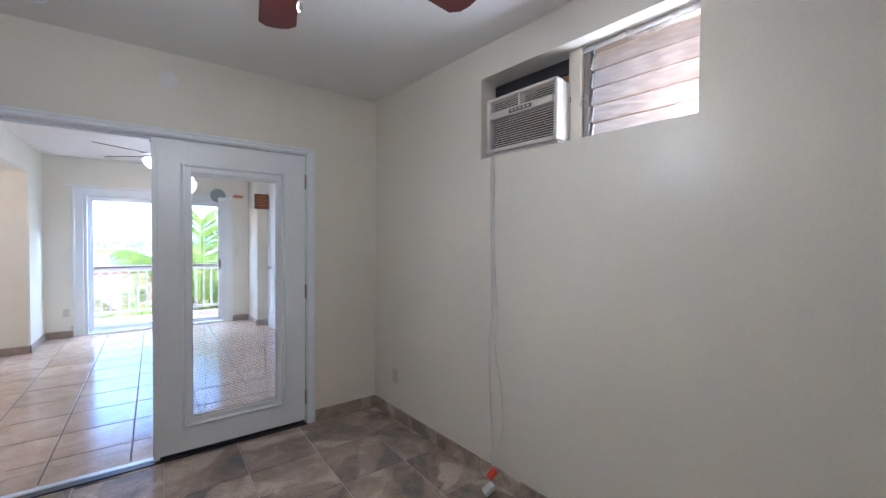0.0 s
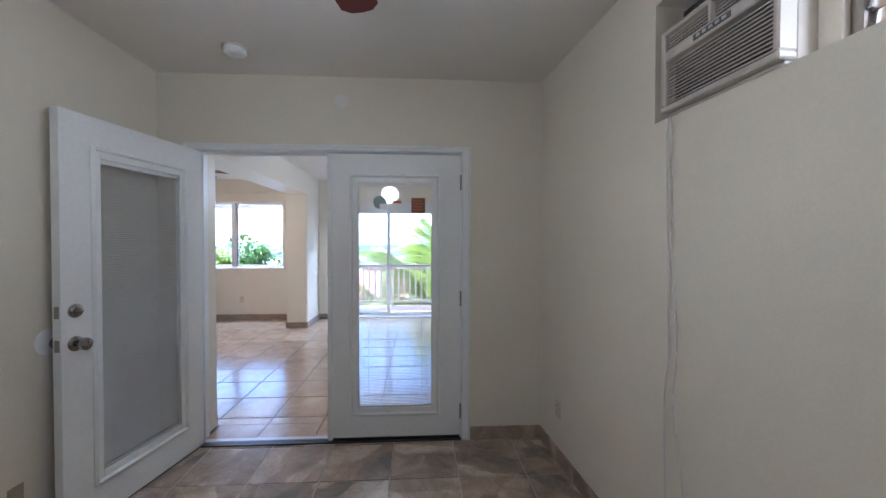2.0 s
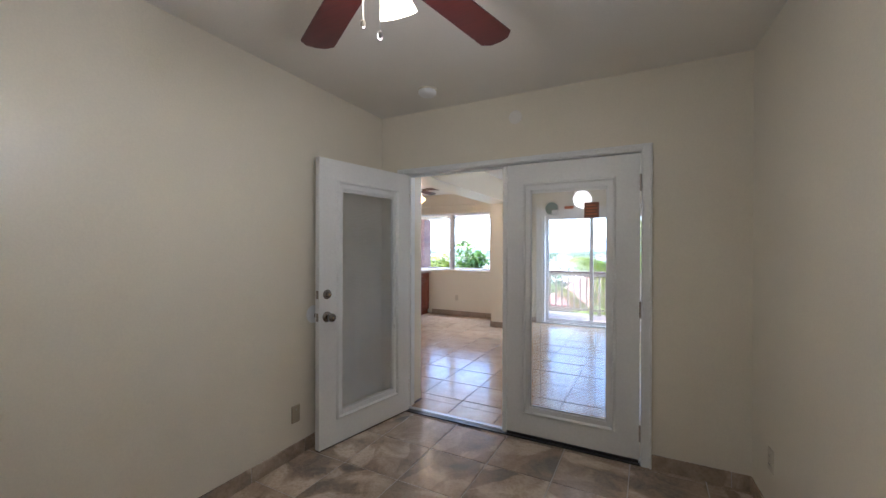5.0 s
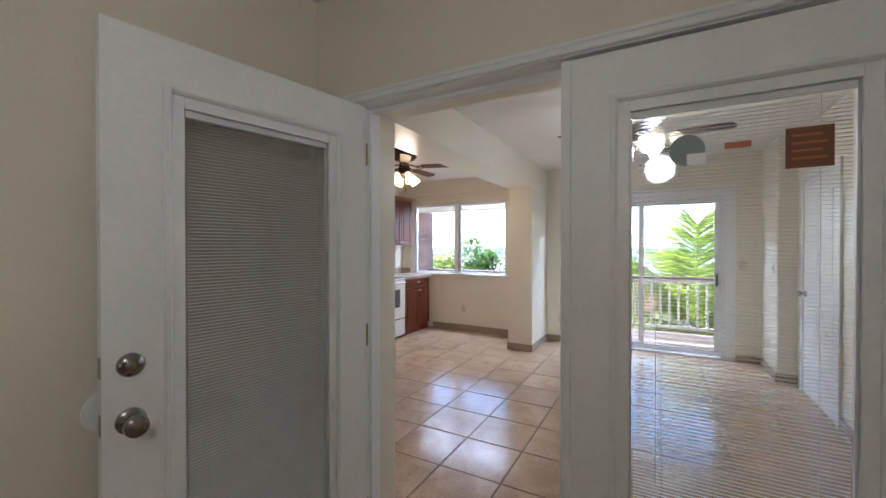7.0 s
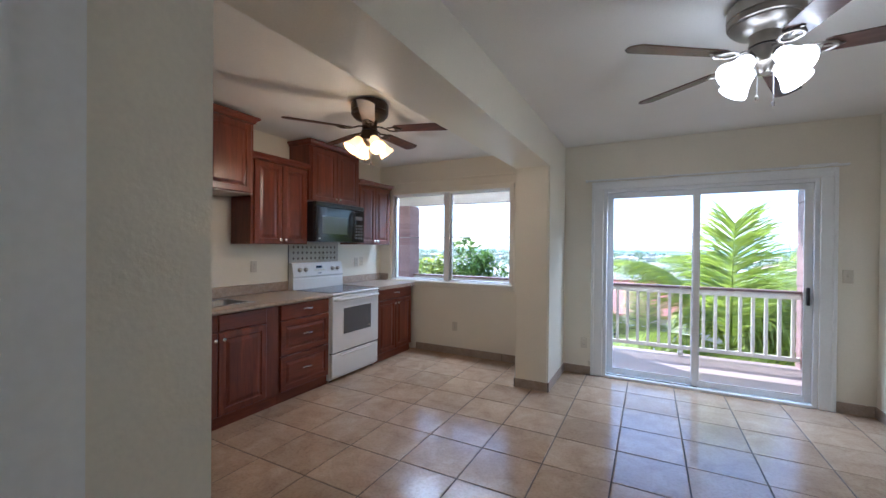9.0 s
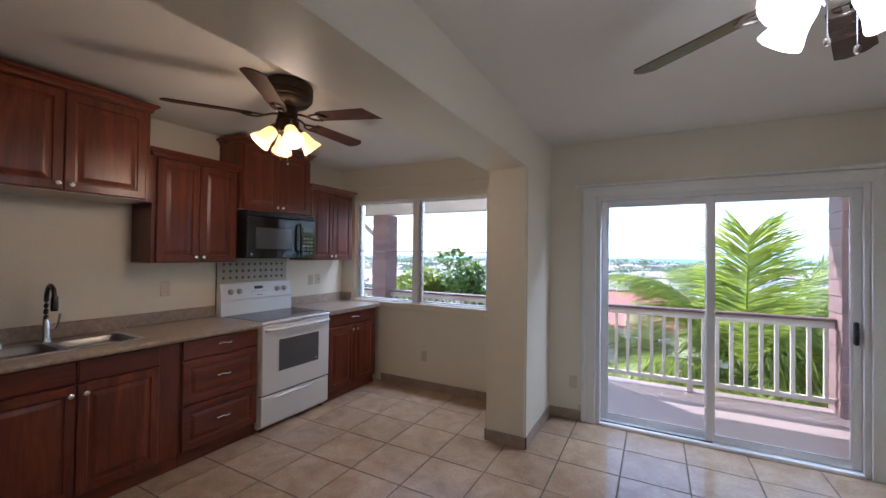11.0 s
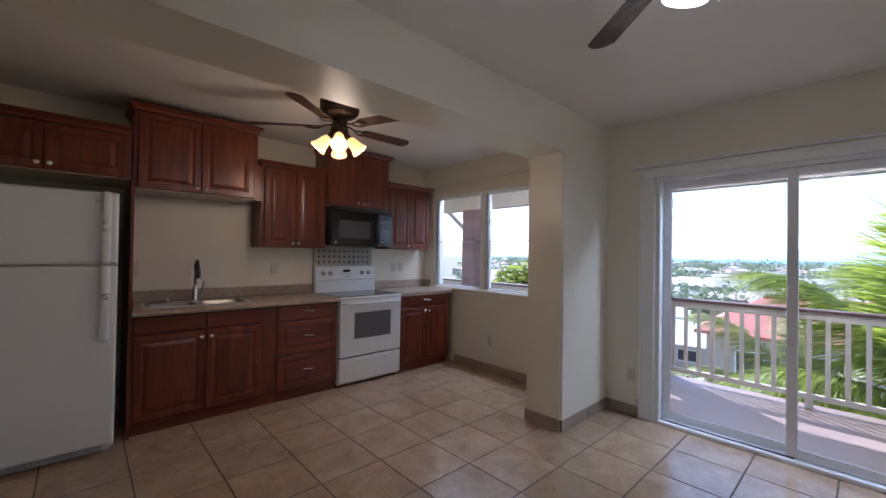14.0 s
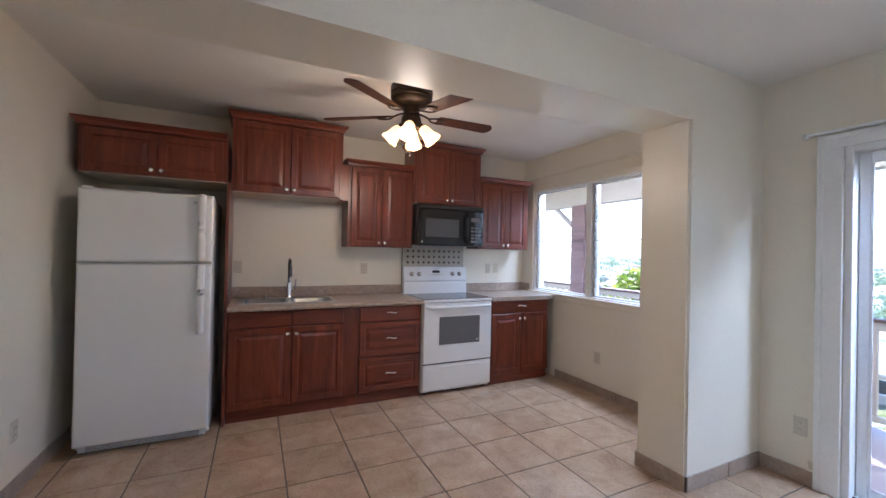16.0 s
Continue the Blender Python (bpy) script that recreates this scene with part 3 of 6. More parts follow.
def leaf_stickers():
    """What is stuck on the closed leaf's pane."""
    x = -0.010
    for name, label, cat, bm, mt in (
        ("window_sticker", "round grey-green torn sticker on the door pane", "sticker", lathe([(0.045, 0), (0.045, 0.001), (0, 0.001)], (x, 0.345, 1.683), 28, turn=Matrix.Rotation(radians(90), 4, "Y")), STICKER),
        ("tape_strip", "short rust-orange strip of tape on the door pane", "tape", box(x, x + 0.001, 0.435, 0.495, 1.676, 1.694), RUST),
        ("warning_label", "brown card label taped to the door pane", "label", box(x, x + 0.001, 0.567, 0.663, 1.608, 1.714), KRAFT)):
        ob = tagged(part(name, bm, mt), label, cat)
        ob.matrix_basis = LEAF_R.matrix_basis.copy()
        if name == "warning_label":
            for k in range(4):
                part("print_line", box(x + 0.001, x + 0.0015, 0.58, 0.65 - 0.01 * (k % 2), 1.63 + 0.02 * k, 1.636 + 0.02 * k), RUST, ob)
        if name == "window_sticker":
            part("torn_paper", box(x + 0.001, x + 0.0016, 0.345, 0.392, 1.64, 1.672, 0.0), WHITE, ob)


leaf_stickers()


def door_surround():
    root = thing("trim_french_door", "white painted door frame and casing", "door frame", kind="structure")
    part("jamb", box(-0.69, -0.664, YB + 0.001, 3.47, 0, 2.055), WHITE, root)
    part("jamb", box(1.146, 1.19, YB + 0.001, 3.47, 0, 2.055), WHITE, root)
    part("head_jamb", box(-0.664, 1.146, YB + 0.001, 3.47, 2.026, 2.055), WHITE, root)
    part("door_stop", box(-0.664, 1.146, 3.392, 3.41, 2.012, 2.026), WHITE, root)
    part("door_stop", box(-0.664, -0.652, 3.392, 3.41, 0.02, 2.012), WHITE, root)
    for x0, x1, o in ((1.152, 1.21, 1), (-0.732, -0.674, -1)):
        b = box(x0, x1, YB - 0.016, YB, 0, 2.064, 0.004)
        e = x1 - 0.014 if o > 0 else x0
        box(e, e + 0.014, YB - 0.022, YB - 0.014, 0, 2.064, 0.003, b)
        part("casing", b, WHITE, root)
    b = box(-0.674, 1.152, YB - 0.016, YB, 2.03, 2.064, 0.004)
    box(-0.732, 1.21, YB - 0.022, YB - 0.014, 2.052, 2.068, 0.003, b)
    part("head_casing", b, WHITE, root)
    part("threshold", box(-0.664, 1.146, 3.35, 3.395, 0.0, 0.012, 0.004), SILL, root, "worn aluminium threshold")
    part("threshold_strip", box(-0.664, 1.146, 3.296, 3.349, 0.0, 0.009, 0.002), BLACK, root, "black rubber strip")
    for x, zz in ((1.143, (0.2, 1.0, 1.82)), (-0.664, (0.2, 1.0, 1.82))):
        for z in zz:
            b = tube([(x, YB + 0.002, z - 0.05), (x, YB + 0.002, z + 0.05)], 0.0065, 10)
            lathe([(0.0075, 0), (0.006, 0.008), (0, 0.009)], (x, YB + 0.002, z + 0.05), 10, b)
            h = part("hinge", b, NICKEL if x > 0 else BRASS, root, "door hinge", True)
            if x < 0:
                part("hinge_leaf", box(-0.6645, -0.662, YB + 0.034, YB + 0.068, z - 0.05, z + 0.05), BRASS, h)
                for s in (-0.035, 0.0, 0.035):
                    part("screw", lathe([(0.004, 0), (0.003, 0.001), (0, 0.001)], (-0.662, YB + 0.052, z + s), 10, turn=Matrix.Rotation(radians(90), 4, "Y")), NICKEL, h)


door_surround()

# ---- kitchen ----
KNOB = [(0.006, 0), (0.0055, 0.01), (0.009, 0.014), (0.0145, 0.019), (0.0145, 0.024), (0.009, 0.028), (0.0, 0.029)]
AX = Matrix.Rotation(radians(90), 4, "Y")
DOOR_RINGS = [(0.0, 0.0), (0.0, 0.014), (0.005, 0.019), (0.048, 0.019), (0.052, 0.012), (0.062, 0.011), (0.084, 0.018), (0.09, 0.019)]


def front(kind, parent, y0, y1, z0, z1, x, knob=None):
    """A raised-panel door or a drawer front facing +x, with its knob or pull."""
    s = min(1.0, (z1 - z0) / 0.24)
    rings = [(i * s if i > 0.01 else i, h) for i, h in DOOR_RINGS]
    if kind == "false_front" or z1 - z0 < 0.17:
        rings = [(0.0, 0.0), (0.0, 0.014), (0.006, 0.019), (0.016, 0.019)]
    d = part(kind, rings_panel(y0, y1, z0, z1, rings, x), CHERRY if kind == "cabinet_door" else CHERRY_H, parent)
    if kind == "cabinet_door" and knob:
        part("knob", lathe(KNOB, (x + 0.019, knob[0], knob[1]), 16, turn=AX), PULLMETAL, d, "round chrome knob", True)
    if kind == "drawer_front":
        yc, zc, xx = (y0 + y1) / 2, (z0 + z1) / 2 + 0.01, x + 0.019
        pts = arc([(xx, yc - 0.048, zc), (xx + 0.02, yc - 0.044, zc), (xx + 0.026, yc - 0.02, zc + 0.006), (xx + 0.026, yc + 0.02, zc - 0.004), (xx + 0.02, yc + 0.044, zc), (xx, yc + 0.048, zc)], 5)
        n = len(pts) - 1
        part("pull", tube(pts, [0.0085 - 0.002 * math.sin(math.pi * k / n) for k in range(n + 1)], 8), PULLMETAL, d, "curved chrome pull", True)
    return d


def crown(parent, y0, y1, x0, x1, z, left=True, right=True):
    """A cornice round the front and the open ends."""
    bm = bmesh.new()
    loops = []
    for o, h in ((0.0, 0.0), (0.006, 0.003), (0.008, 0.014), (0.016, 0.026), (0.03, 0.036), (0.034, 0.04), (0.034, 0.052)):
        a, b = y0 - (o if left else 0), y1 + (o if right else 0)
        loops.append([bm.verts.new(p) for p in ((x0, a, z + h), (x1 + o, a, z + h), (x1 + o, b, z + h), (x0, b, z + h))])
    for p, q in zip(loops, loops[1:]):
        for k in range(4):
            bm.faces.new((p[k], p[(k + 1) % 4], q[(k + 1) % 4], q[k]))
    bm.faces.new(loops[0]), bm.faces.new(loops[-1])
    part("cornice", bm, CHERRY_H, parent, "moulded cherry cornice")


def upper(label, y0, y1, z0, z1, depth, left=True, right=True, low_knobs=True, crowned=True):
    root = thing("wall_cabinet", label, "cabinet", (XW, y0, z0), group="wall cabinets")
    w, h = y1 - y0, z1 - z0
    part("body", box(0.0, depth - 0.021, 0.0, w, 0.004, h, 0.001), CHERRY, root)
    part("underside", box(0.0, depth - 0.024, 0.004, w - 0.004, 0.0, 0.004), INSIDE, root, "pale laminate underside")
    m, g = 0.028, 0.0015
    zk = 0.045
    front("cabinet_door", root, m, w / 2 - g, 0.008, h - 0.012, depth - 0.021, (w / 2 - 0.03, zk))
    front("cabinet_door", root, w / 2 + g, w - m, 0.008, h - 0.012, depth - 0.021, (w / 2 + 0.03, zk))
    if crowned:
        crown(root, 0.0, w, 0.0, depth - 0.002, h, left, right)
    return root


upper("short cherry wall cabinet above the refrigerator", 3.685, 4.576, 1.872, 2.192, 0.60, True, False)
upper("tall cherry wall cabinet above the sink", 4.60, 5.49, 1.832, 2.432, 0.45)
upper("narrow cherry wall cabinet with two panelled doors", 5.575, 6.234, 1.402, 2.186, 0.30, True, False)
upper("raised cherry wall cabinet above the microwave", 6.238, 7.026, 1.868, 2.456, 0.32)
upper("cherry wall cabinet beside the window", 7.03, 7.70, 1.412, 2.165, 0.30, False, True)
fil = thing("cabinet_filler", "plain cherry filler board between wall cabinets", "cabinet filler", (XW, 5.49, 1.84))
part("board", box(0.0, 0.285, 0.0, 0.084, 0.0, 0.34, 0.001), CHERRY, fil)
pan = thing("end_panel", "tall cherry end panel beside the refrigerator", "cabinet panel", (XW, 4.578, 0.0))
part("panel", box(0.0, 0.625, 0.0, 0.02, 0.0, 1.87, 0.0015), CHERRY, pan)


def base_unit(label, y0, y1, fronts, depth=0.62):
    root = thing("base_cabinet", label, "cabinet", (XW, y0, 0.0), group="base cabinets")
    w = y1 - y0
    part("body", box(0.0, depth - 0.021, 0.0, w, 0.095, 0.874, 0.001), CHERRY, root)
    part("toe_kick", box(0.0, depth - 0.04, 0.0, w, 0.0, 0.094), CHERRY_H, root, "dark cherry toe kick")
    for kind, a, b, c, d, knob in fronts:
        front(kind, root, a - y0, b - y0, c, d, depth - 0.021, (knob[0] - y0, knob[1]) if knob else None)
    return root


base_unit("cherry sink base cabinet with two panelled doors", 4.60, 5.62, [
    ("false_front", 4.61, 5.068, 0.742, 0.868, None), ("false_front", 5.074, 5.49, 0.742, 0.868, None),
    ("cabinet_door", 4.61, 5.068, 0.104, 0.732, (5.038, 0.68)), ("cabinet_door", 5.074, 5.49, 0.104, 0.732, (5.106, 0.68))])
base_unit("cherry drawer cabinet with three drawers", 5.622, 6.218, [
    ("drawer_front", 5.632, 6.21, 0.735, 0.868, None), ("drawer_front", 5.632, 6.21, 0.42, 0.724, None), ("drawer_front", 5.632, 6.21, 0.104, 0.41, None)])
base_unit("cherry base cabinet beside the window wall", 7.002, 7.75, [
    ("drawer_front", 7.012, 7.742, 0.742, 0.868, None), ("cabinet_door", 7.012, 7.375, 0.104, 0.732, (7.345, 0.68)), ("cabinet_door", 7.38, 7.742, 0.104, 0.732, (7.41, 0.68))])


def worktop():
    root = thing("worktop", "beige speckled laminate worktop with low backsplash", "countertop", (XW, 4.60, 0.875))
    # left run, round the sink's hole
    b = bmesh.new()
    hx0, hx1, hy0, hy1 = 0.115, 0.505, 0.085, 0.845
    for q in ((0.0, 0.645, 0.0, hy0), (0.0, 0.645, hy1, 1.62), (0.0, hx0, hy0, hy1), (hx1, 0.645, hy0, hy1)):
        box(q[0], q[1], q[2], q[3], 0.0, 0.039, 0.0, b)
    bmesh.ops.remove_doubles(b, verts=b.verts, dist=1e-5)
    part("slab", b, COUNTER, root)
    part("front_edge", tube([(0.643, 0.0, 0.0195), (0.643, 1.62, 0.0195)], 0.0193, 14), COUNTER, root, "rounded laminate edge", True)
    part("backsplash", box(0.0, 0.02, 0.0, 1.62, 0.04, 0.135, 0.004), COUNTER, root)
    part("end_splash", box(0.02, 0.60, 0.0, 0.006, 0.04, 0.13, 0.002), CHERRY_H, root)
    root2 = thing("worktop", "beige laminate worktop with a rounded corner by the window", "countertop", (XW, 6.998, 0.875))
    b = bmesh.new()
    w, r = 0.835, 0.09
    prof = [(0, 0), (0.645, 0), (0.645, w - r)] + [(0.645 - r + r * math.cos(radians(a)), w - r + r * math.sin(radians(a))) for a in range(15, 91, 15)] + [(0, w)]
    lo = [b.verts.new((x, y, 0)) for x, y in prof]
    hi = [b.verts.new((x, y, 0.039)) for x, y in prof]
    b.faces.new(lo), b.faces.new(hi)
    for k in range(len(prof)):
        b.faces.new((lo[k], lo[(k + 1) % len(prof)], hi[(k + 1) % len(prof)], hi[k]))
    part("slab", b, COUNTER, root2)
    part("backsplash", box(0.0, 0.02, 0.0, w, 0.04, 0.135, 0.004), COUNTER, root2)
    part("side_splash", box(0.02, 0.22, w - 0.0, w + 0.015, 0.04, 0.135, 0.004), COUNTER, root2)


worktop()


def sink():
    root = thing("sink", "double-bowl stainless steel sink set in the worktop", "sink", (XW + 0.31, 5.065, 0.914))
    b = bmesh.new()
    for q in ((-0.205, 0.205, -0.392, -0.36), (-0.205, 0.205, 0.36, 0.392), (-0.205, -0.13, -0.36, 0.36), (0.175, 0.205, -0.36, 0.36), (-0.13, 0.175, -0.02, 0.02)):
        box(q[0], q[1], q[2], q[3], 0.0, 0.005, 0.0, b)
    part("rim", b, STEEL, root, "steel rim")
    for s in (-1, 1):
        y0, y1 = sorted((s * 0.02, s * 0.36))
        bm = bmesh.new()
        loops = []
        for ins, z in ((0.0, 0.003), (0.008, -0.006), (0.014, -0.13), (0.04, -0.155), (0.06, -0.158)):
            x0, x1, a, c = -0.13 + ins, 0.175 - ins, y0 + ins, y1 - ins
            rr = 0.045
            pts = []
            for cx, cy, st in ((x1 - rr, c - rr, 0), (x0 + rr, c - rr, 90), (x0 + rr, a + rr, 180), (x1 - rr, a + rr, 270)):
                for k in range(0, 91, 30):
                    pts.append((cx + rr * math.cos(radians(st + k)), cy + rr * math.sin(radians(st + k)), z))
            loops.append([bm.verts.new(p) for p in pts])
        for p, q in zip(loops, loops[1:]):
            for k in range(len(p)):
                bm.faces.new((p[k], p[(k + 1) % len(p)], q[(k + 1) % len(p)], q[k]))
        bm.faces.new(loops[-1])
        bowl = part("bowl", bm, SINKSTEEL, root, "deep steel bowl", True)
        part("drain", lathe([(0.045, 0.0), (0.042, 0.003), (0.03, 0.001), (0.0, 0.001)], (0.02, (y0 + y1) / 2, -0.157), 20), CHROME, bowl, "round drain", True)
    f = thing("kitchen_faucet", "tall gooseneck pull-down faucet, chrome and dark bronze", "faucet", (XW + 0.135, 5.075, 0.919))
    part("base", lathe([(0.03, 0), (0.03, 0.004), (0.024, 0.012), (0.02, 0.03), (0.022, 0.09), (0.019, 0.115), (0.014, 0.14), (0, 0.14)], (0, 0, 0), 20), CHROME, f, "", True)
    neck = arc([(0, 0, 0.13), (0, 0, 0.2), (0.005, 0, 0.3), (0.05, 0, 0.352), (0.105, 0, 0.33), (0.125, 0, 0.28)], 6)
    part("spout", tube(neck, 0.012, 12), DARKMETAL, f, "dark curved spout", True)
    part("spray_head", lathe([(0.013, 0.03), (0.017, 0.02), (0.019, -0.05), (0.016, -0.062), (0, -0.062)], (0.126, 0, 0.262), 16), DARKMETAL, f, "", True)
    part("lever", tube(arc([(0, 0.02, 0.075), (0.004, 0.045, 0.08), (0.015, 0.055, 0.12), (0.02, 0.06, 0.17)], 4), 0.0065, 10), CHROME, f, "chrome lever", True)
    part("sprayer", lathe([(0.018, 0), (0.015, 0.01), (0.011, 0.03), (0, 0.032)], (-0.0, -0.2, 0.0), 16), CHROME, f, "", True)


sink()


def range_cooker():
    root = thing("electric_range", "white freestanding electric range with black glass top", "stove", (XW, 6.23, 0.0))
    w = 0.762
    part("body", box(0.025, 0.6, 0.003, w - 0.003, 0.02, 0.885, 0.004), ENAMEL, root)
    part("cooktop_frame", box(0.02, 0.645, 0.0, w, 0.885, 0.908, 0.006), ENAMEL, root)
    part("cooktop_glass", box(0.085, 0.59, 0.03, w - 0.03, 0.9085, 0.9125, 0.001), BLACKGLASS, root, "black glass hob")
    for x, y, r in ((0.22, 0.2, 0.075), (0.22, 0.56, 0.1), (0.46, 0.2, 0.1), (0.46, 0.56, 0.075)):
        ring = lathe([(r - 0.003, 0.0), (r, 0.0)], (x, y, 0.9128), 40)
        bmesh.ops.delete(ring, geom=[f for f in ring.faces if len(f.verts) > 4], context="FACES")
        part("burner_ring", ring, OVENGLASS, root)
    # backguard
    b = bmesh.new()
    prof = [(0.008, 0.908), (0.085, 0.908), (0.08, 1.02), (0.075, 1.04), (0.085, 1.055), (0.06, 1.195), (0.045, 1.205), (0.008, 1.205)]
    a0, a1 = [[b.verts.new((x, yy, z)) for x, z in prof] for yy in (0.0, w)]
    b.faces.new(a0), b.faces.new(a1)
    for k in range(len(prof)):
        b.faces.new((a0[k], a0[(k + 1) % len(prof)], a1[(k + 1) % len(prof)], a1[k]))
    bg = part("backguard", b, ENAMEL, root, "white control panel")
    tilt = Matrix.Rotation(radians(80), 4, "Y")
    for y in (0.09, 0.175, 0.585, 0.672):
        kn = part("burner_knob", lathe([(0.026, 0), (0.026, 0.003), (0.02, 0.005), (0.019, 0.022), (0.014, 0.026), (0, 0.026)], (0.074, y, 1.125), 18, turn=tilt), KNOBGREY, bg, "grey control knob", True)
        part("grip", moved(box(-0.004, 0.004, -0.018, 0.018, 0.024, 0.033, 0.001), Matrix.Translation((0.074, y, 1.125)) @ tilt), PLASTIC, kn)
    part("display", moved(box(-0.014, 0.014, -0.045, 0.045, 0, 0.002), Matrix.Translation((0.068, w / 2, 1.15)) @ tilt), BLACKGLASS, bg, "dark clock display")
    for k in range(6):
        part("button", moved(box(-0.007, 0.007, -0.009, 0.009, 0, 0.002), Matrix.Translation((0.074, w / 2 - 0.07 + 0.028 * k, 1.115)) @ tilt), PLASTIC, bg)
    part("badge", moved(box(-0.004, 0.004, -0.03, 0.03, 0, 0.0012), Matrix.Translation((0.08, w / 2, 1.08)) @ tilt), STEEL, bg)
    # oven door, drawer
    d = part("oven_door", rings_panel(0.006, w - 0.006, 0.3, 0.878, [(0, 0), (0, 0.03), (0.006, 0.038), (0.02, 0.038)], 0.603), ENAMEL, root, "white oven door")
    part("oven_window", box(0.6415, 0.6435, 0.165, 0.615, 0.475, 0.745, 0.0), OVENGLASS, d, "grey oven window")
    part("window_frame", frame_bm(0.155, 0.625, 0.465, 0.755, 0.011, 0.6405, 0.6445, 0.0015), ENAMEL, d)
    part("badge", lathe([(0.012, 0), (0.011, 0.001), (0, 0.001)], (0.6436, 0.585, 0.505), 14, turn=AX), CHROME, d)
    part("oven_handle", tube(arc([(0.64, 0.03, 0.842), (0.672, 0.055, 0.842), (0.68, 0.15, 0.842), (0.682, 0.38, 0.842), (0.68, 0.61, 0.842), (0.672, 0.707, 0.842), (0.64, 0.732, 0.842)], 4), 0.014, 10), ENAMEL, d, "white bar handle", True)
    dr = part("storage_drawer", rings_panel(0.006, w - 0.006, 0.045, 0.287, [(0, 0), (0, 0.026), (0.006, 0.034), (0.02, 0.034)], 0.603), ENAMEL, root, "white storage drawer")
    part("drawer_lip", box(0.63, 0.645, 0.12, w - 0.12, 0.255, 0.268, 0.004), ENAMEL, dr)
    part("gap", box(0.59, 0.615, 0.008, w - 0.008, 0.286, 0.301), BLACK, root)
    for x, y in ((0.07, 0.05), (0.07, 0.71), (0.57, 0.05), (0.57, 0.71)):
        part("foot", lathe([(0.018, 0), (0.018, 0.012), (0.01, 0.022), (0, 0.022)], (x, y, 0), 12), BLACK, root)


range_cooker()


def microwave():
    root = thing("microwave", "black over-the-range microwave under the cabinet", "microwave", (XW, 6.252, 1.438))
    w, h, d = 0.772, 0.422, 0.385
    part("body", box(0, d - 0.03, 0, w, 0, h, 0.004), BLACK, root)
    door = part("microwave_door", rings_panel(0.0, 0.585, 0.0, h - 0.045, [(0, 0), (0, 0.026), (0.008, 0.034), (0.02, 0.034)], d - 0.03), BLACKGLASS, root, "glossy black door")
    part("door_window", box(d + 0.0045, d + 0.0055, 0.085, 0.47, 0.085, 0.275), GREYGLASS, door, "dark mesh window")
    part("panel", rings_panel(0.588, w, 0.0, h - 0.045, [(0, 0), (0, 0.026), (0.006, 0.032), (0.015, 0.032)], d - 0.03), BLACKGLASS, root, "black control panel")
    part("handle", tube(arc([(d, 0.555, 0.05), (d + 0.035, 0.555, 0.075), (d + 0.045, 0.555, 0.19), (d + 0.035, 0.555, 0.305), (d, 0.555, 0.33)], 5), 0.013, 10), BLACKGLASS, root, "curved black handle", True)
    vent = part("vent_grille", box(d - 0.03, d + 0.003, 0.0, w, h - 0.043, h, 0.004), BLACK, root)
    for k in range(4):
        part("slot", box(d + 0.003, d + 0.0045, 0.03, w - 0.03, h - 0.037 + 0.009 * k, h - 0.033 + 0.009 * k), DARKMETAL, vent)
    for r in range(5):
        for c in range(3):
            part("key", box(d + 0.002, d + 0.003, 0.615 + 0.045 * c, 0.65 + 0.045 * c, 0.04 + 0.036 * r, 0.062 + 0.036 * r), OVENGLASS, root)
    part("display", box(d + 0.002, d + 0.003, 0.615, 0.74, 0.26, 0.305), OVENGLASS, root)
    part("badge", lathe([(0.011, 0), (0.01, 0.001), (0, 0.001)], (d + 0.005, 0.05, 0.035), 14, turn=AX), CHROME, root)


microwave()


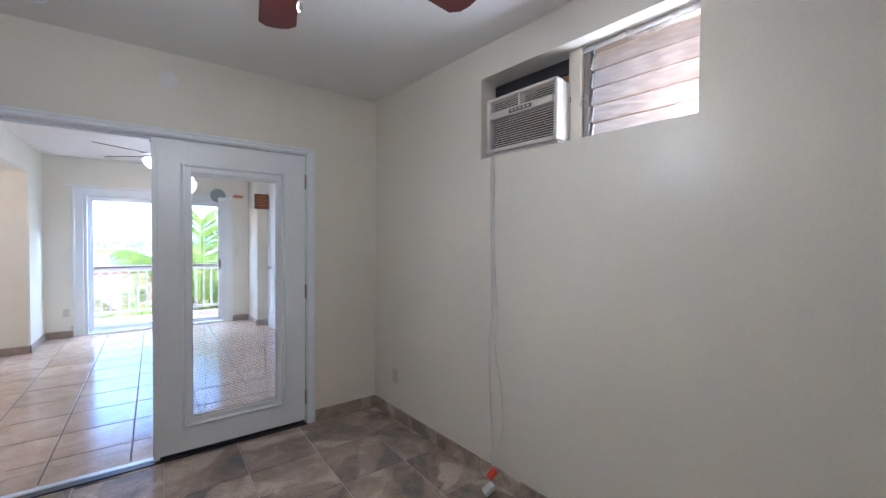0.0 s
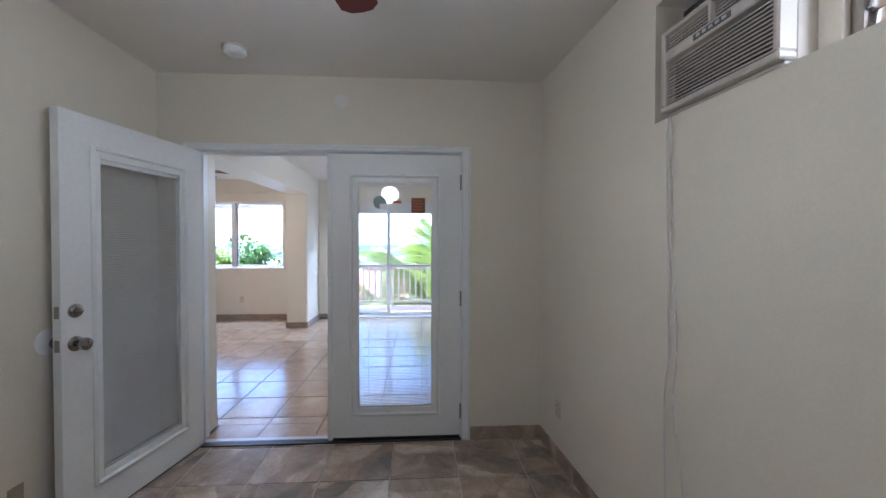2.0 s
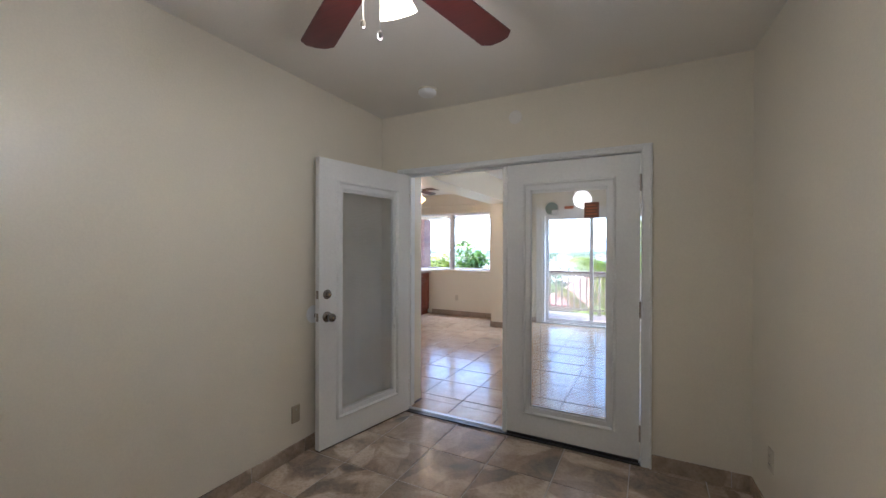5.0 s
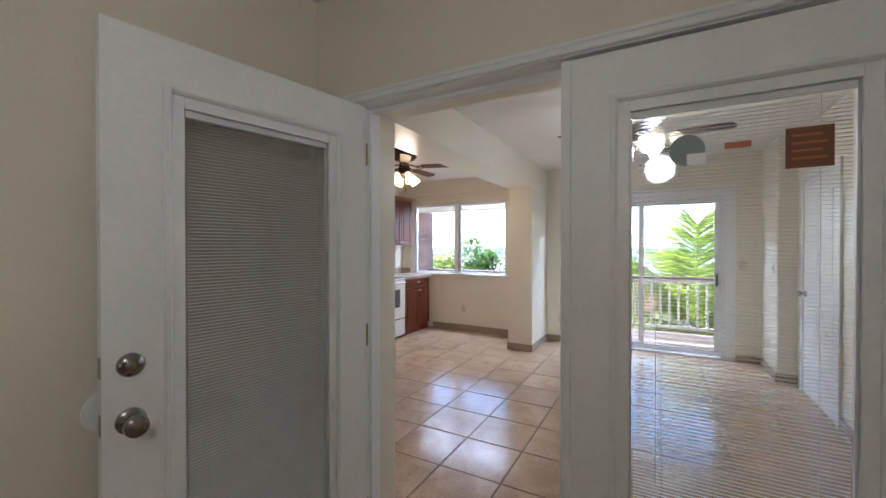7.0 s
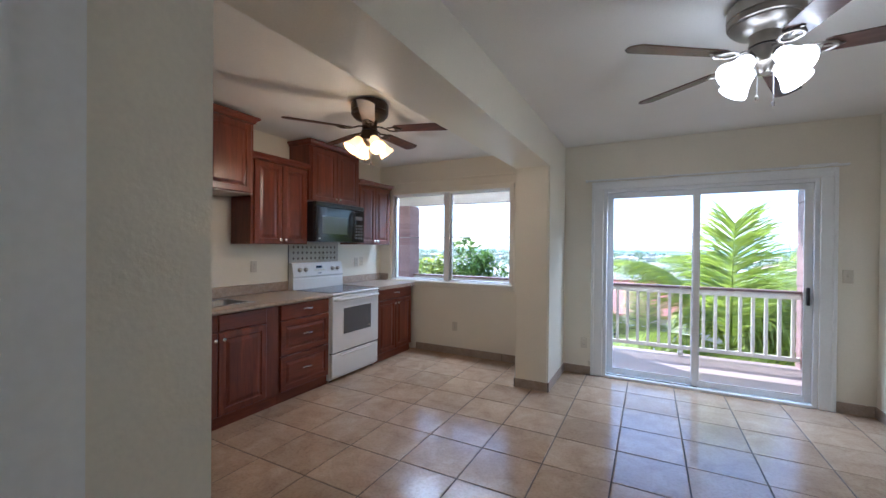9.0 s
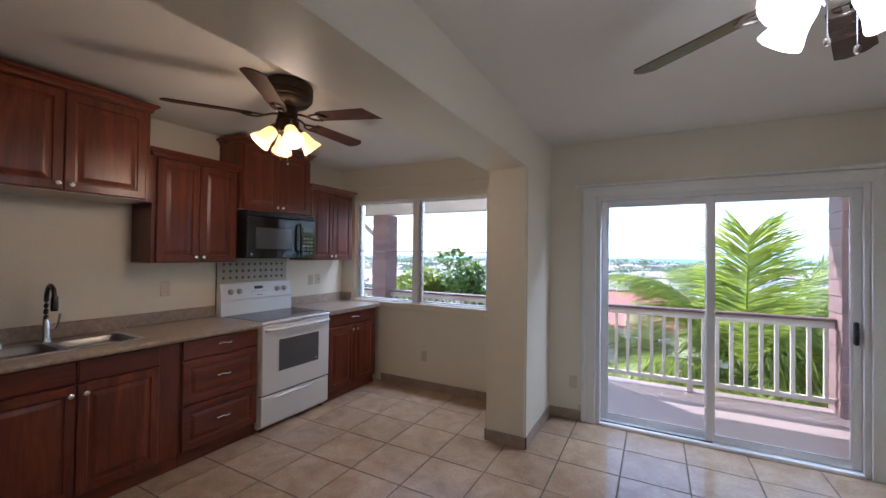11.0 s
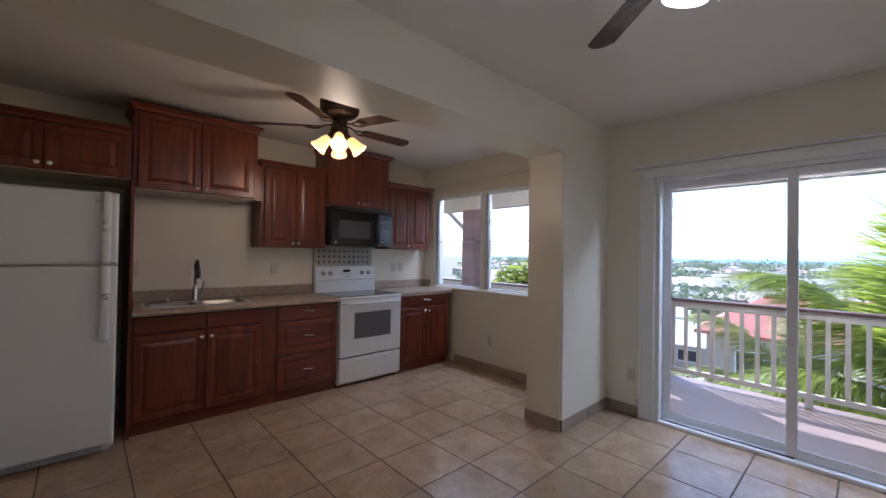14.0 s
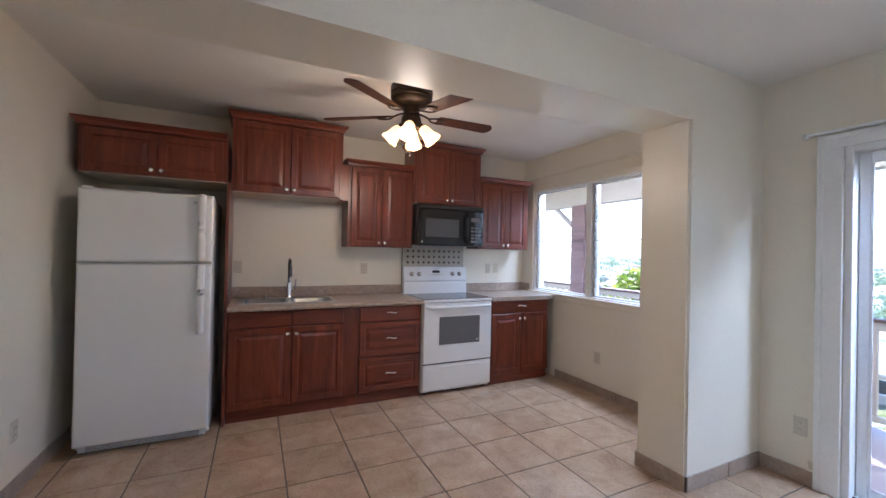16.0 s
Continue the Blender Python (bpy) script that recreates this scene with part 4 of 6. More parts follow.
def fridge():
    root = thing("refrigerator", "white top-freezer refrigerator in the kitchen corner", "refrigerator", (XW, 3.752, 0.0))
    w = 0.755
    part("body", box(0.04, 0.712, 0.0, w, 0.02, 1.735, 0.008), ENAMEL, root)
    for name, z0, z1 in (("freezer_door", 1.262, 1.742), ("fridge_door", 0.062, 1.252)):
        d = part(name, rings_panel(0.0, w, z0, z1, [(0, 0), (0, 0.05), (0.004, 0.06), (0.012, 0.067), (0.022, 0.069), (0.03, 0.069)], 0.716), ENAMEL, root, "white textured " + name.replace("_", " "))
        if z0 > 1:
            pts = [(0.783, 0.69, 1.275), (0.81, 0.69, 1.31), (0.815, 0.69, 1.5), (0.81, 0.69, 1.7), (0.783, 0.69, 1.735)]
        else:
            pts = [(0.783, 0.69, 0.76), (0.806, 0.69, 0.79), (0.815, 0.69, 0.95), (0.812, 0.69, 1.15), (0.783, 0.69, 1.245)]
        hb = tube(arc(pts, 5), 0.017, 10)
        for v in hb.verts:
            v.co.y = 0.69 + (v.co.y - 0.69) * 1.5
        part("handle", hb, ENAMEL, d, "long white handle", True)
        if z0 > 1:
            part("badge", lathe([(0.013, 0), (0.012, 0.002), (0, 0.002)], (0.785, 0.645, 1.685), 16, turn=AX), STEEL, d, "small round badge")
    part("gasket", box(0.71, 0.745, 0.012, w - 0.012, 0.07, 1.735), PLASTIC, root, "grey door gasket")
    part("hinge_cover", box(0.66, 0.75, 0.01, 0.07, 1.738, 1.757, 0.005), ENAMEL, root)
    part("hinge_cover", box(0.72, 0.79, 0.01, 0.1, 1.251, 1.263, 0.002), STEEL, root, "grey hinge")
    k = part("kick_grille", box(0.68, 0.735, 0.02, w - 0.02, 0.012, 0.058, 0.003), ENAMEL, root)
    for j in range(4):
        part("slot", box(0.735, 0.7365, 0.06, w - 0.06, 0.019 + 0.009 * j, 0.022 + 0.009 * j), BLACK, k)
    for y in (0.06, w - 0.06):
        part("foot", lathe([(0.02, 0), (0.02, 0.012), (0, 0.02)], (0.69, y, 0), 12), BLACK, root)


fridge()


def splash_tiles():
    root = thing("range_backsplash", "cream mosaic backsplash with dark dots above the range", "backsplash", (XW, 6.232, 1.2))
    part("mosaic_sheet", box(0.0, 0.004, 0.0, 0.756, -0.27, 0.235), GROUT_B, root)
    bm = bmesh.new()
    dots = bmesh.new()
    s = 0.063
    for i in range(12):
        for j in range(8):
            y, z = s * (i + 0.5), -0.265 + s * (j + 0.5)
            e, c = s / 2 - 0.001, 0.0185
            vs = [(y - e + c, z - e), (y + e - c, z - e), (y + e, z - e + c), (y + e, z + e - c), (y + e - c, z + e), (y - e + c, z + e), (y - e, z + e - c), (y - e, z - e + c)]
            bm.faces.new([bm.verts.new((0.007, a, b)) for a, b in vs])
            if i < 11 and j < 7:
                yy, zz, d = y + s / 2, z + s / 2, 0.0175
                dots.faces.new([dots.verts.new((0.0072, yy + a, zz + b)) for a, b in ((-d, 0), (0, -d), (d, 0), (0, d))])
    tagged(part("mosaic_tiles", bm, MOSAIC, root), kind="stuff")
    tagged(part("mosaic_dots", dots, MOSAIC_DARK, root), kind="stuff")
    part("edge_strip", box(0.0, 0.01, -0.006, 0.0, -0.28, 0.235), BLACK, root, "dark edge strip")


splash_tiles()

# ---- windows and sliding door ----


def frame_xz(x0, x1, z0, z1, w, y0, y1, bevel=0.003):
    bm = bmesh.new()
    box(x0, x0 + w, y0, y1, z0, z1, bevel, bm)
    box(x1 - w, x1, y0, y1, z0, z1, bevel, bm)
    box(x0 + w, x1 - w, y0, y1, z1 - w, z1, bevel, bm)
    box(x0 + w, x1 - w, y0, y1, z0, z0 + w, bevel, bm)
    return bm


def clip_strip(parent, x, y, z0, z1, turn=0.0):
    """The metal channel of a louvre window, with its clips."""
    s = part("louvre_channel", box(x - 0.011, x + 0.011, y - 0.014, y + 0.014, z0, z1, 0.001), STEEL, parent, "metal louvre channel")
    n = int((z1 - z0) / 0.092)
    for k in range(n):
        z = z0 + (k + 0.5) * (z1 - z0) / n
        part("clip", moved(box(-0.009, 0.009, -0.011, 0.016, -0.034, 0.034, 0.003), pose(x, y - 0.016, z, 14, 0, 0)), STEEL, s)


def kitchen_window():
    root = thing("window_1", "white kitchen window with two glazed lights", "window", kind="structure")
    x0, x1, z0, z1 = -3.36, -1.6, 0.92, 2.13
    part("window_frame", frame_xz(x0, x1, z0, z1, 0.028, YS - 0.004, YS + 0.12), WHITE, root)
    part("mullion", box(-2.53, -2.455, YS - 0.006, YS + 0.12, z0 + 0.028, z1 - 0.028, 0.003), WHITE, root)
    c = frame_xz(x0 - 0.055, x1 + 0.03, z0 - 0.06, z1 + 0.045, 0.055, YS - 0.02, YS, 0.004)
    part("casing", c, WALL, root, "cream painted casing")
    part("window_sill", box(x0 - 0.07, x1 + 0.03, YS - 0.035, YS + 0.03, z0 - 0.012, z0 + 0.014, 0.004), WALL, root, "cream painted sill")
    for a, b in ((x0 + 0.028, -2.53), (-2.455, x1 - 0.028)):
        part("sash", frame_xz(a, b, z0 + 0.028, z1 - 0.028, 0.017, YS + 0.03, YS + 0.06, 0.002), VINYL, root)
        g = part("pane", box(a + 0.017, b - 0.017, YS + 0.044, YS + 0.048, z0 + 0.045, z1 - 0.045), GLASS, root, "clear window pane")
        g.visible_shadow = False
        part("glazing_bar", box(a + 0.03, b - 0.012, YS + 0.036, YS + 0.052, 1.517, 1.526), NICKEL, root, "thin dark glazing bar")
        clip_strip(root, a + 0.028, YS + 0.028, z0 + 0.04, z1 - 0.04)
    t = tagged(part("trim_window", box(-3.57, -1.31, YS - 0.014, YS, 2.275, 2.3, 0.004), WALL), "cream painted picture rail over the window", "trim", kind="structure")


kitchen_window()


def slider():
    root = thing("window_2", "white sliding glass door to the balcony", "sliding door", kind="structure")
    x0, x1, zt = -0.57, 1.19, 2.03
    part("window_frame", box(x0, x0 + 0.035, YS - 0.005, YS + 0.13, 0, zt, 0.003), VINYL, root)
    part("window_frame", box(x1 - 0.035, x1, YS - 0.005, YS + 0.13, 0, zt, 0.003), VINYL, root)
    part("head", box(x0 + 0.035, x1 - 0.035, YS - 0.005, YS + 0.13, zt - 0.035, zt, 0.003), VINYL, root)
    part("window_sill", box(x0 + 0.035, x1 - 0.035, YS - 0.03, YS + 0.13, 0, 0.028, 0.004), VINYL, root, "white track sill")
    part("track", box(x0 + 0.04, 0.3, YS + 0.012, YS + 0.028, 0.028, 0.034), BLACK, root, "dark door track")
    for name, a, b, y0, y1 in (("fixed_panel", x0 + 0.036, 0.31, YS + 0.07, YS + 0.105), ("sliding_panel", 0.255, x1 - 0.036, YS + 0.02, YS + 0.058)):
        p = part(name, frame_xz(a, b, 0.034, zt - 0.037, 0.05, y0, y1, 0.004), VINYL, root, "white vinyl sash")
        g = part("pane", box(a + 0.05, b - 0.05, (y0 + y1) / 2 - 0.002, (y0 + y1) / 2 + 0.002, 0.084, zt - 0.087), GLASS, p, "clear glass pane")
        g.visible_shadow = False
        part("glazing_bead", frame_xz(a + 0.048, b - 0.048, 0.082, zt - 0.085, 0.012, y0 + 0.002, y0 + 0.008, 0.001), VINYL, p)
    h = part("door_handle", box(1.108, 1.132, YS - 0.012, YS + 0.02, 0.9, 1.06, 0.006), BLACK, root, "black pull handle")
    part("latch", box(1.112, 1.128, YS - 0.02, YS - 0.012, 0.965, 0.995, 0.002), BLACK, h)
    cs = thing("trim_slider", "wide white painted casing of the sliding door", "door casing", kind="structure")
    for a, b in ((-0.69, -0.572), (1.192, 1.305)):
        bm = box(a, b, YS - 0.02, YS, 0, 2.03, 0.004)
        e = a if a < 0 else b - 0.03
        box(e, e + 0.03, YS - 0.028, YS - 0.018, 0, 2.11, 0.004, bm)
        part("casing", bm, WHITE, cs)
    bm = box(-0.69, 1.305, YS - 0.02, YS, 2.03, 2.11, 0.004)
    box(-0.66, 1.275, YS - 0.028, YS - 0.018, 2.08, 2.11, 0.004, bm)
    part("head_casing", bm, WHITE, cs)
    rod = thing("blind_rail", "white metal blind rail above the sliding door", "blind rail", (0.31, YS - 0.02, 2.12))
    part("rail", box(-1.05, 1.06, -0.025, 0.015, 0.0, 0.016, 0.004), WHITE, rod)
    part("end_cap", box(-1.062, -1.045, -0.035, 0.02, -0.008, 0.022, 0.004), WHITE, rod)
    part("bracket", box(0.72, 0.98, -0.036, -0.01, 0.012, 0.024, 0.003), WHITE, rod)


slider()


def louvre_window():
    root = thing("window_3", "frosted glass louvre window high in the bedroom wall", "window", kind="structure")
    xg = BR + 0.13
    part("post", box(BR + 0.09, BR + 0.17, 1.435, 1.505, 1.86, 2.33, 0.003), WALL, root, "painted post beside the louvres")
    part("window_frame", box(xg - 0.03, xg + 0.05, 0.9, 1.435, 2.298, 2.33, 0.002), STEEL, root)
    part("window_sill", box(xg - 0.03, xg + 0.05, 0.9, 1.435, 1.86, 1.874, 0.002), STEEL, root)
    s = part("louvre_channel", box(xg - 0.02, xg + 0.02, 1.405, 1.434, 1.874, 2.298, 0.001), NICKEL, root, "metal louvre channel")
    for k in range(5):
        z = 1.917 + 0.085 * k
        g = part("louvre", moved(box(-0.003, 0.003, 0.905, 1.402, -0.05, 0.05), pose(xg + 0.01, 0, z, 0, 12, 0)), FROST, root, "frosted glass louvre")
        g.visible_shadow = False
        part("clip", moved(box(-0.012, 0.008, 1.392, 1.408, -0.046, 0.046, 0.002), pose(xg + 0.006, 0, z, 0, 12, 0)), STEEL, s)
    lev = part("crank", tube([(xg - 0.02, 1.42, 2.06), (xg - 0.06, 1.42, 2.07), (xg - 0.07, 1.42, 2.03)], 0.004, 8), STEEL, root, "louvre crank", True)
    skew(root, BR, EAST_SKEW, (0, 0.057, 0.022))


def frost_mat():
    m, nt, bs = material("frosted_louvre_glass")
    n = node(nt, "ShaderNodeTexNoise", Scale=110, Detail=4.0)
    nt.links.new(coords(nt, (1, 0.12, 0.6)), n.inputs["Vector"])
    bs.inputs["Base Color"].default_value = (0.42, 0.36, 0.31, 1)
    bs.inputs["Roughness"].default_value = 0.25
    tl, mx = nt.nodes.new("ShaderNodeBsdfTranslucent"), nt.nodes.new("ShaderNodeMixShader")
    nt.links.new(ramp(nt, n.outputs[0], [(0.35, (0.1, 0.072, 0.045)), (0.65, (0.32, 0.25, 0.18))]), tl.inputs[0])
    mx.inputs[0].default_value = 0.6
    nt.links.new(bs.outputs[0], mx.inputs[1])
    nt.links.new(tl.outputs[0], mx.inputs[2])
    rf, through_mx = nt.nodes.new("ShaderNodeBsdfRefraction"), nt.nodes.new("ShaderNodeMixShader")
    rf.inputs["Color"].default_value = (0.6, 0.48, 0.36, 1)
    rf.inputs["Roughness"].default_value, rf.inputs["IOR"].default_value = 0.55, 1.12
    through_mx.inputs[0].default_value = 0.5
    nt.links.new(mx.outputs[0], through_mx.inputs[1])
    nt.links.new(rf.outputs[0], through_mx.inputs[2])
    nt.links.new(through_mx.outputs[0], nt.nodes["Material Output"].inputs[0])
    add_bump(nt, bs, n.outputs[0], 0.4, 0.002)
    return m


FROST = frost_mat()
louvre_window()


def air_conditioner():
    y0, y1, z0, z1 = 1.49, 1.955, 1.872, 2.175
    root = thing("air_conditioner", "off-white window air conditioner with slatted grilles", "air conditioner", (BR - 0.045, y0, z0))
    w, h = y1 - y0, z1 - z0
    part("cabinet", box(0.06, 0.36, 0.004, w - 0.004, 0.0, h - 0.004, 0.004), ACPLASTIC, root, "off-white metal case")
    fb = bmesh.new()
    for q in ((0, w, 0, 0.022), (0.02, w - 0.024, 0.185, 0.222), (0, w, h - 0.018, h), (0, 0.02, 0.022, h - 0.018), (w - 0.024, w, 0.022, h - 0.018)):
        box(0, 0.06, q[0], q[1], q[2], q[3], 0.005, fb)
    box(0.001, 0.06, w / 2 - 0.006, w / 2 + 0.006, 0.222, h - 0.018, 0.0, fb)
    part("front_bezel", fb, ACPLASTIC, root, "off-white plastic front")
    # solid black sheet takes the place of shade behind the slats
    part("grille_back", box(0.045, 0.058, 0.015, w - 0.02, 0.02, h - 0.012), BLACK, root, "black sheet standing in for the shaded inside behind the slats")
    for name, zs, ya, yb in (("intake_slat", [0.036 + 0.0125 * k for k in range(12)], 0.02, w - 0.024), ("outlet_slat", [0.232 + 0.0115 * k for k in range(5)], 0.02, w - 0.024)):
        first = part(name, moved(box(-0.007, 0.007, ya, yb, -0.002, 0.002), pose(0.022, 0, zs[0], 0, -20, 0)), ACPLASTIC, root)
        for z in zs[1:]:
            copy_part(first, name, root, pose(0, 0, z - zs[0]))
    part("control_strip", box(-0.002, 0.002, 0.15, 0.30, 0.193, 0.214, 0.001), OVENGLASS, root, "grey control strip")
    for k in range(5):
        part("button", box(-0.004, -0.002, 0.165 + 0.026 * k, 0.18 + 0.026 * k, 0.199, 0.208), ACPLASTIC, root)
    part("badge", box(-0.002, 0.0, w - 0.075, w - 0.045, 0.195, 0.208), STEEL, root)
    part("rating_label", box(0.12, 0.16, 0.0025, 0.004, 0.2, 0.23), OVENGLASS, root, "small grey rating label")
    part("drip_base", box(0.03, 0.36, 0.01, w - 0.01, -0.011, 0.0, 0.003), ACPLASTIC, root)
    wd = thing("filler_board", "raw pine board closing the gap above the air conditioner", "board", (BR + 0.12, 1.51, 2.185))
    part("board", box(0.0, 0.02, 0.0, 0.515, 0.0, 0.05, 0.002), PINE, wd)
    # black strip put in for the dark, open gap above the unit
    fm = thing("dark_gap_strip", "black strip standing in for the dark gap under the recess top", "foam strip", (BR + 0.10, 1.51, 2.236))
    b = box(0.0, 0.03, 0.0, 0.515, 0.0, 0.075, 0.006)
    part("gap_strip", b, BLACK, fm)
    bk = tagged(part("wall_backing", box(BR + 0.17, BR + 0.2, 1.505, 2.03, 1.86, 2.33), SOFFIT), "backing panel behind the air conditioner", "panel", kind="structure")
    for ob in (root, wd, fm, bk):
        skew(ob, BR, EAST_SKEW, (0.01, 0.057, 0.022))
    # its cord
    cd = thing("power_cord", "white power cord hanging from the air conditioner", "power cord", (BR - 0.02, 1.925, 0.0))
    pts = arc([(0.0, 0.0, 1.872), (-0.004, 0.004, 1.75), (0.004, 0.002, 1.4), (0.006, 0.0, 1.1), (0.0, -0.012, 0.95), (-0.002, 0.006, 0.8), (0.0, 0.0, 0.5), (-0.01, -0.03, 0.24), (-0.016, -0.03, 0.12)], 6)
    part("cord", tube(pts, 0.0032, 8), CORD, cd, "", True)
    pts = arc([(0.0, -0.012, 1.872), (0.004, -0.016, 1.7), (0.004, -0.02, 1.3), (0.004, -0.05, 1.0), (0.002, -0.035, 0.8), (0.0, -0.085, 0.55), (-0.006, -0.1, 0.3), (-0.014, -0.05, 0.14), (-0.02, -0.05, 0.06)], 6)
    part("cord", tube(pts, 0.0028, 8), CORD, cd, "", True)
    part("plug", moved(box(-0.014, 0.014, -0.02, 0.02, -0.03, 0.03, 0.006), pose(-0.05, -0.07, 0.09, 20, 40, 0)), REDPLUG, cd, "red safety plug")
    part("plug_body", moved(box(-0.016, 0.016, -0.022, 0.022, -0.04, 0.03, 0.006), pose(-0.09, -0.09, 0.035, 20, 50, 0)), CORD, cd, "white plug body")
    skew(cd, BR, EAST_SKEW, (0, 0.057, 0.0))


air_conditioner()

# ---- ceiling fans ----


def bell(m, mat, parent, label, r=0.058, length=0.115):
    """A bell shade about its own -z, with a bulb inside."""
    prof = [(0.021, 0.0), (0.03, -0.008), (0.036, -0.03), (0.039, -0.055), (0.045, -0.08), (0.055, -0.102), (r, -length), (r - 0.003, -length), (0.051, -0.1), (0.041, -0.078), (0.034, -0.05), (0.031, -0.03), (0.024, -0.008), (0.018, -0.002)]
    s = part("shade", moved(lathe(prof, (0, 0, 0), 20), m), mat, parent, label, True)
    part("bulb", moved(lathe([(0.0, -0.1), (0.018, -0.092), (0.026, -0.075), (0.022, -0.05), (0.012, -0.03), (0.012, -0.008), (0, -0.008)], (0, 0, 0), 14), m), BULB, s, "lit bulb", True)
    part("socket", moved(lathe([(0.012, 0.035), (0.018, 0.03), (0.022, 0.006), (0.024, -0.006), (0.0, -0.006)], (0, 0, 0), 14), m), parent["metal"] and NICKEL if parent["metal"] == 1 else BRONZE, s, "", True)


def ceiling_fan(label, at, phase, R, metal, blade_mat, shade_mat, shade_label, shades, blade_z, tilt=48, drop=0.07, spread=0.075, wide=0.06, pitch=-11, chain=1.0, bell_scale=1.08, lamp_z=-0.215):
    root = thing("ceiling_fan", label, "ceiling fan", at, group="ceiling fans")
    root["metal"] = 1 if metal == NICKEL else 0
    DR = -drop
    part("canopy", lathe([(0.0, 0.0), (0.125, 0.0), (0.14, -0.01), (0.147, -0.028), (0.147, -0.068), (0.142, -0.073), (0.146, -0.078), (0.143, -0.1), (0.135, -0.105), (0.136, -0.111), (0.115, -0.132), (0.075, -0.145), (0.06, -0.15), (0.056, DR - 0.12), (0.062, DR - 0.15), (0.0, DR - 0.15)], (0, 0, 0), 36), metal, root, "motor housing", True)
    part("light_kit", lathe([(0.05, -0.15), (0.066, -0.16), (0.072, -0.2), (0.066, -0.235), (0.04, -0.25), (0.028, -0.275), (0.0, -0.28)], (0, 0, DR), 28), metal, root, "light fitting", True)
    # blades with their irons
    ob = bmesh.new()
    r0, w0, w1 = 0.2, wide - 0.012, wide
    prof = [(r0, -w0 * 0.8), (r0 + 0.02, -w0), (R - 0.03, -w1), (R, -w1 + 0.03), (R + 0.006, 0), (R, w1 - 0.03), (R - 0.03, w1), (r0 + 0.02, w0), (r0, w0 * 0.8)]
    lo = [ob.verts.new((x, y, -0.003)) for x, y in prof]
    hi = [ob.verts.new((x, y, 0.003)) for x, y in prof]
    ob.faces.new(lo), ob.faces.new(hi)
    for k in range(len(prof)):
        ob.faces.new((lo[k], lo[(k + 1) % len(prof)], hi[(k + 1) % len(prof)], hi[k]))
    moved(ob, Matrix.Rotation(radians(pitch), 4, "X"))
    iron = tube(arc([(0.052, 0, 0.02), (0.09, 0, 0.014), (0.13, 0.0, 0.0), (0.16, 0.028, -0.008), (0.215, 0.036, -0.012), (0.25, 0.0, -0.008), (0.215, -0.036, -0.004), (0.16, -0.028, -0.004), (0.135, 0, -0.002)], 4), 0.0065, 8)
    box(0.2, 0.27, -0.008, 0.008, -0.0085, -0.0045, 0.001, iron)
    blade = iron_ob = None
    for k in range(5):
        m = pose(0, 0, blade_z + DR, 0, 0, phase + 72 * k)
        if blade is None:
            blade = part("blade", ob, blade_mat, root)
            iron_ob = part("blade_iron", iron, metal, root, "", True)
            blade.matrix_basis = iron_ob.matrix_basis = m
        else:
            copy_part(blade, "blade", root, m)
            copy_part(iron_ob, "blade_iron", root, m)
    for k in range(shades[0]):
        a = shades[1] + 360 / shades[0] * k
        m = pose(0, 0, DR + lamp_z, 0, 0, a) @ Matrix.Translation((spread, 0, -0.012)) @ Matrix.Rotation(radians(-tilt), 4, "Y") @ Matrix.Scale(bell_scale, 4)
        part("lamp_arm", tube(arc([(0.04 * math.cos(radians(a)), 0.04 * math.sin(radians(a)), DR - 0.2), (0.06 * math.cos(radians(a)), 0.06 * math.sin(radians(a)), DR - 0.195), tuple((m @ Vector((0, 0, 0.01))))], 4), 0.009, 8), metal, root, "", True)
        bell(m, shade_mat, root, shade_label)
    for dx, l in ((0.03, 0.17 * chain), (-0.03, 0.135 * chain)):
        c = part("pull_chain", tube([(dx, -0.02, DR - 0.24), (dx, -0.02, DR - 0.24 - l)], 0.0013, 6), STEEL, root, "thin pull chain")
        part("pull_knob", lathe([(0.0, 0.0), (0.006, -0.004), (0.008, -0.014), (0.005, -0.024), (0.0, -0.026)], (dx, -0.02, DR - 0.24 - l), 10), metal, c, "", True)
    return root


ceiling_fan("mahogany bladed ceiling fan with lit bell shades in the bedroom", (0.5, 1.39, 2.54), 6, 0.665, NICKEL, BLADE_RED, SHADE_C, "frosted bell shade, lit", (3, 100), -0.21, tilt=40, wide=0.07, pitch=-5, chain=1.35)
ceiling_fan("dark bronze kitchen ceiling fan with amber lit shades", (-2.1, 5.75, 2.534), 18, 0.645, BRONZE, BLADE_DARK, SHADE_Y, "amber glass shade, lit", (4, 62), -0.144, tilt=42)
ceiling_fan("satin nickel living room ceiling fan with white lit shades", (0.335, 5.56, 2.534), -3, 0.655, NICKEL, BLADE_GREY, SHADE_W, "white glass shade, lit", (4, 34), -0.194, tilt=50, drop=0.055, bell_scale=1.12, lamp_z=-0.205)

# ---- small wall things ----


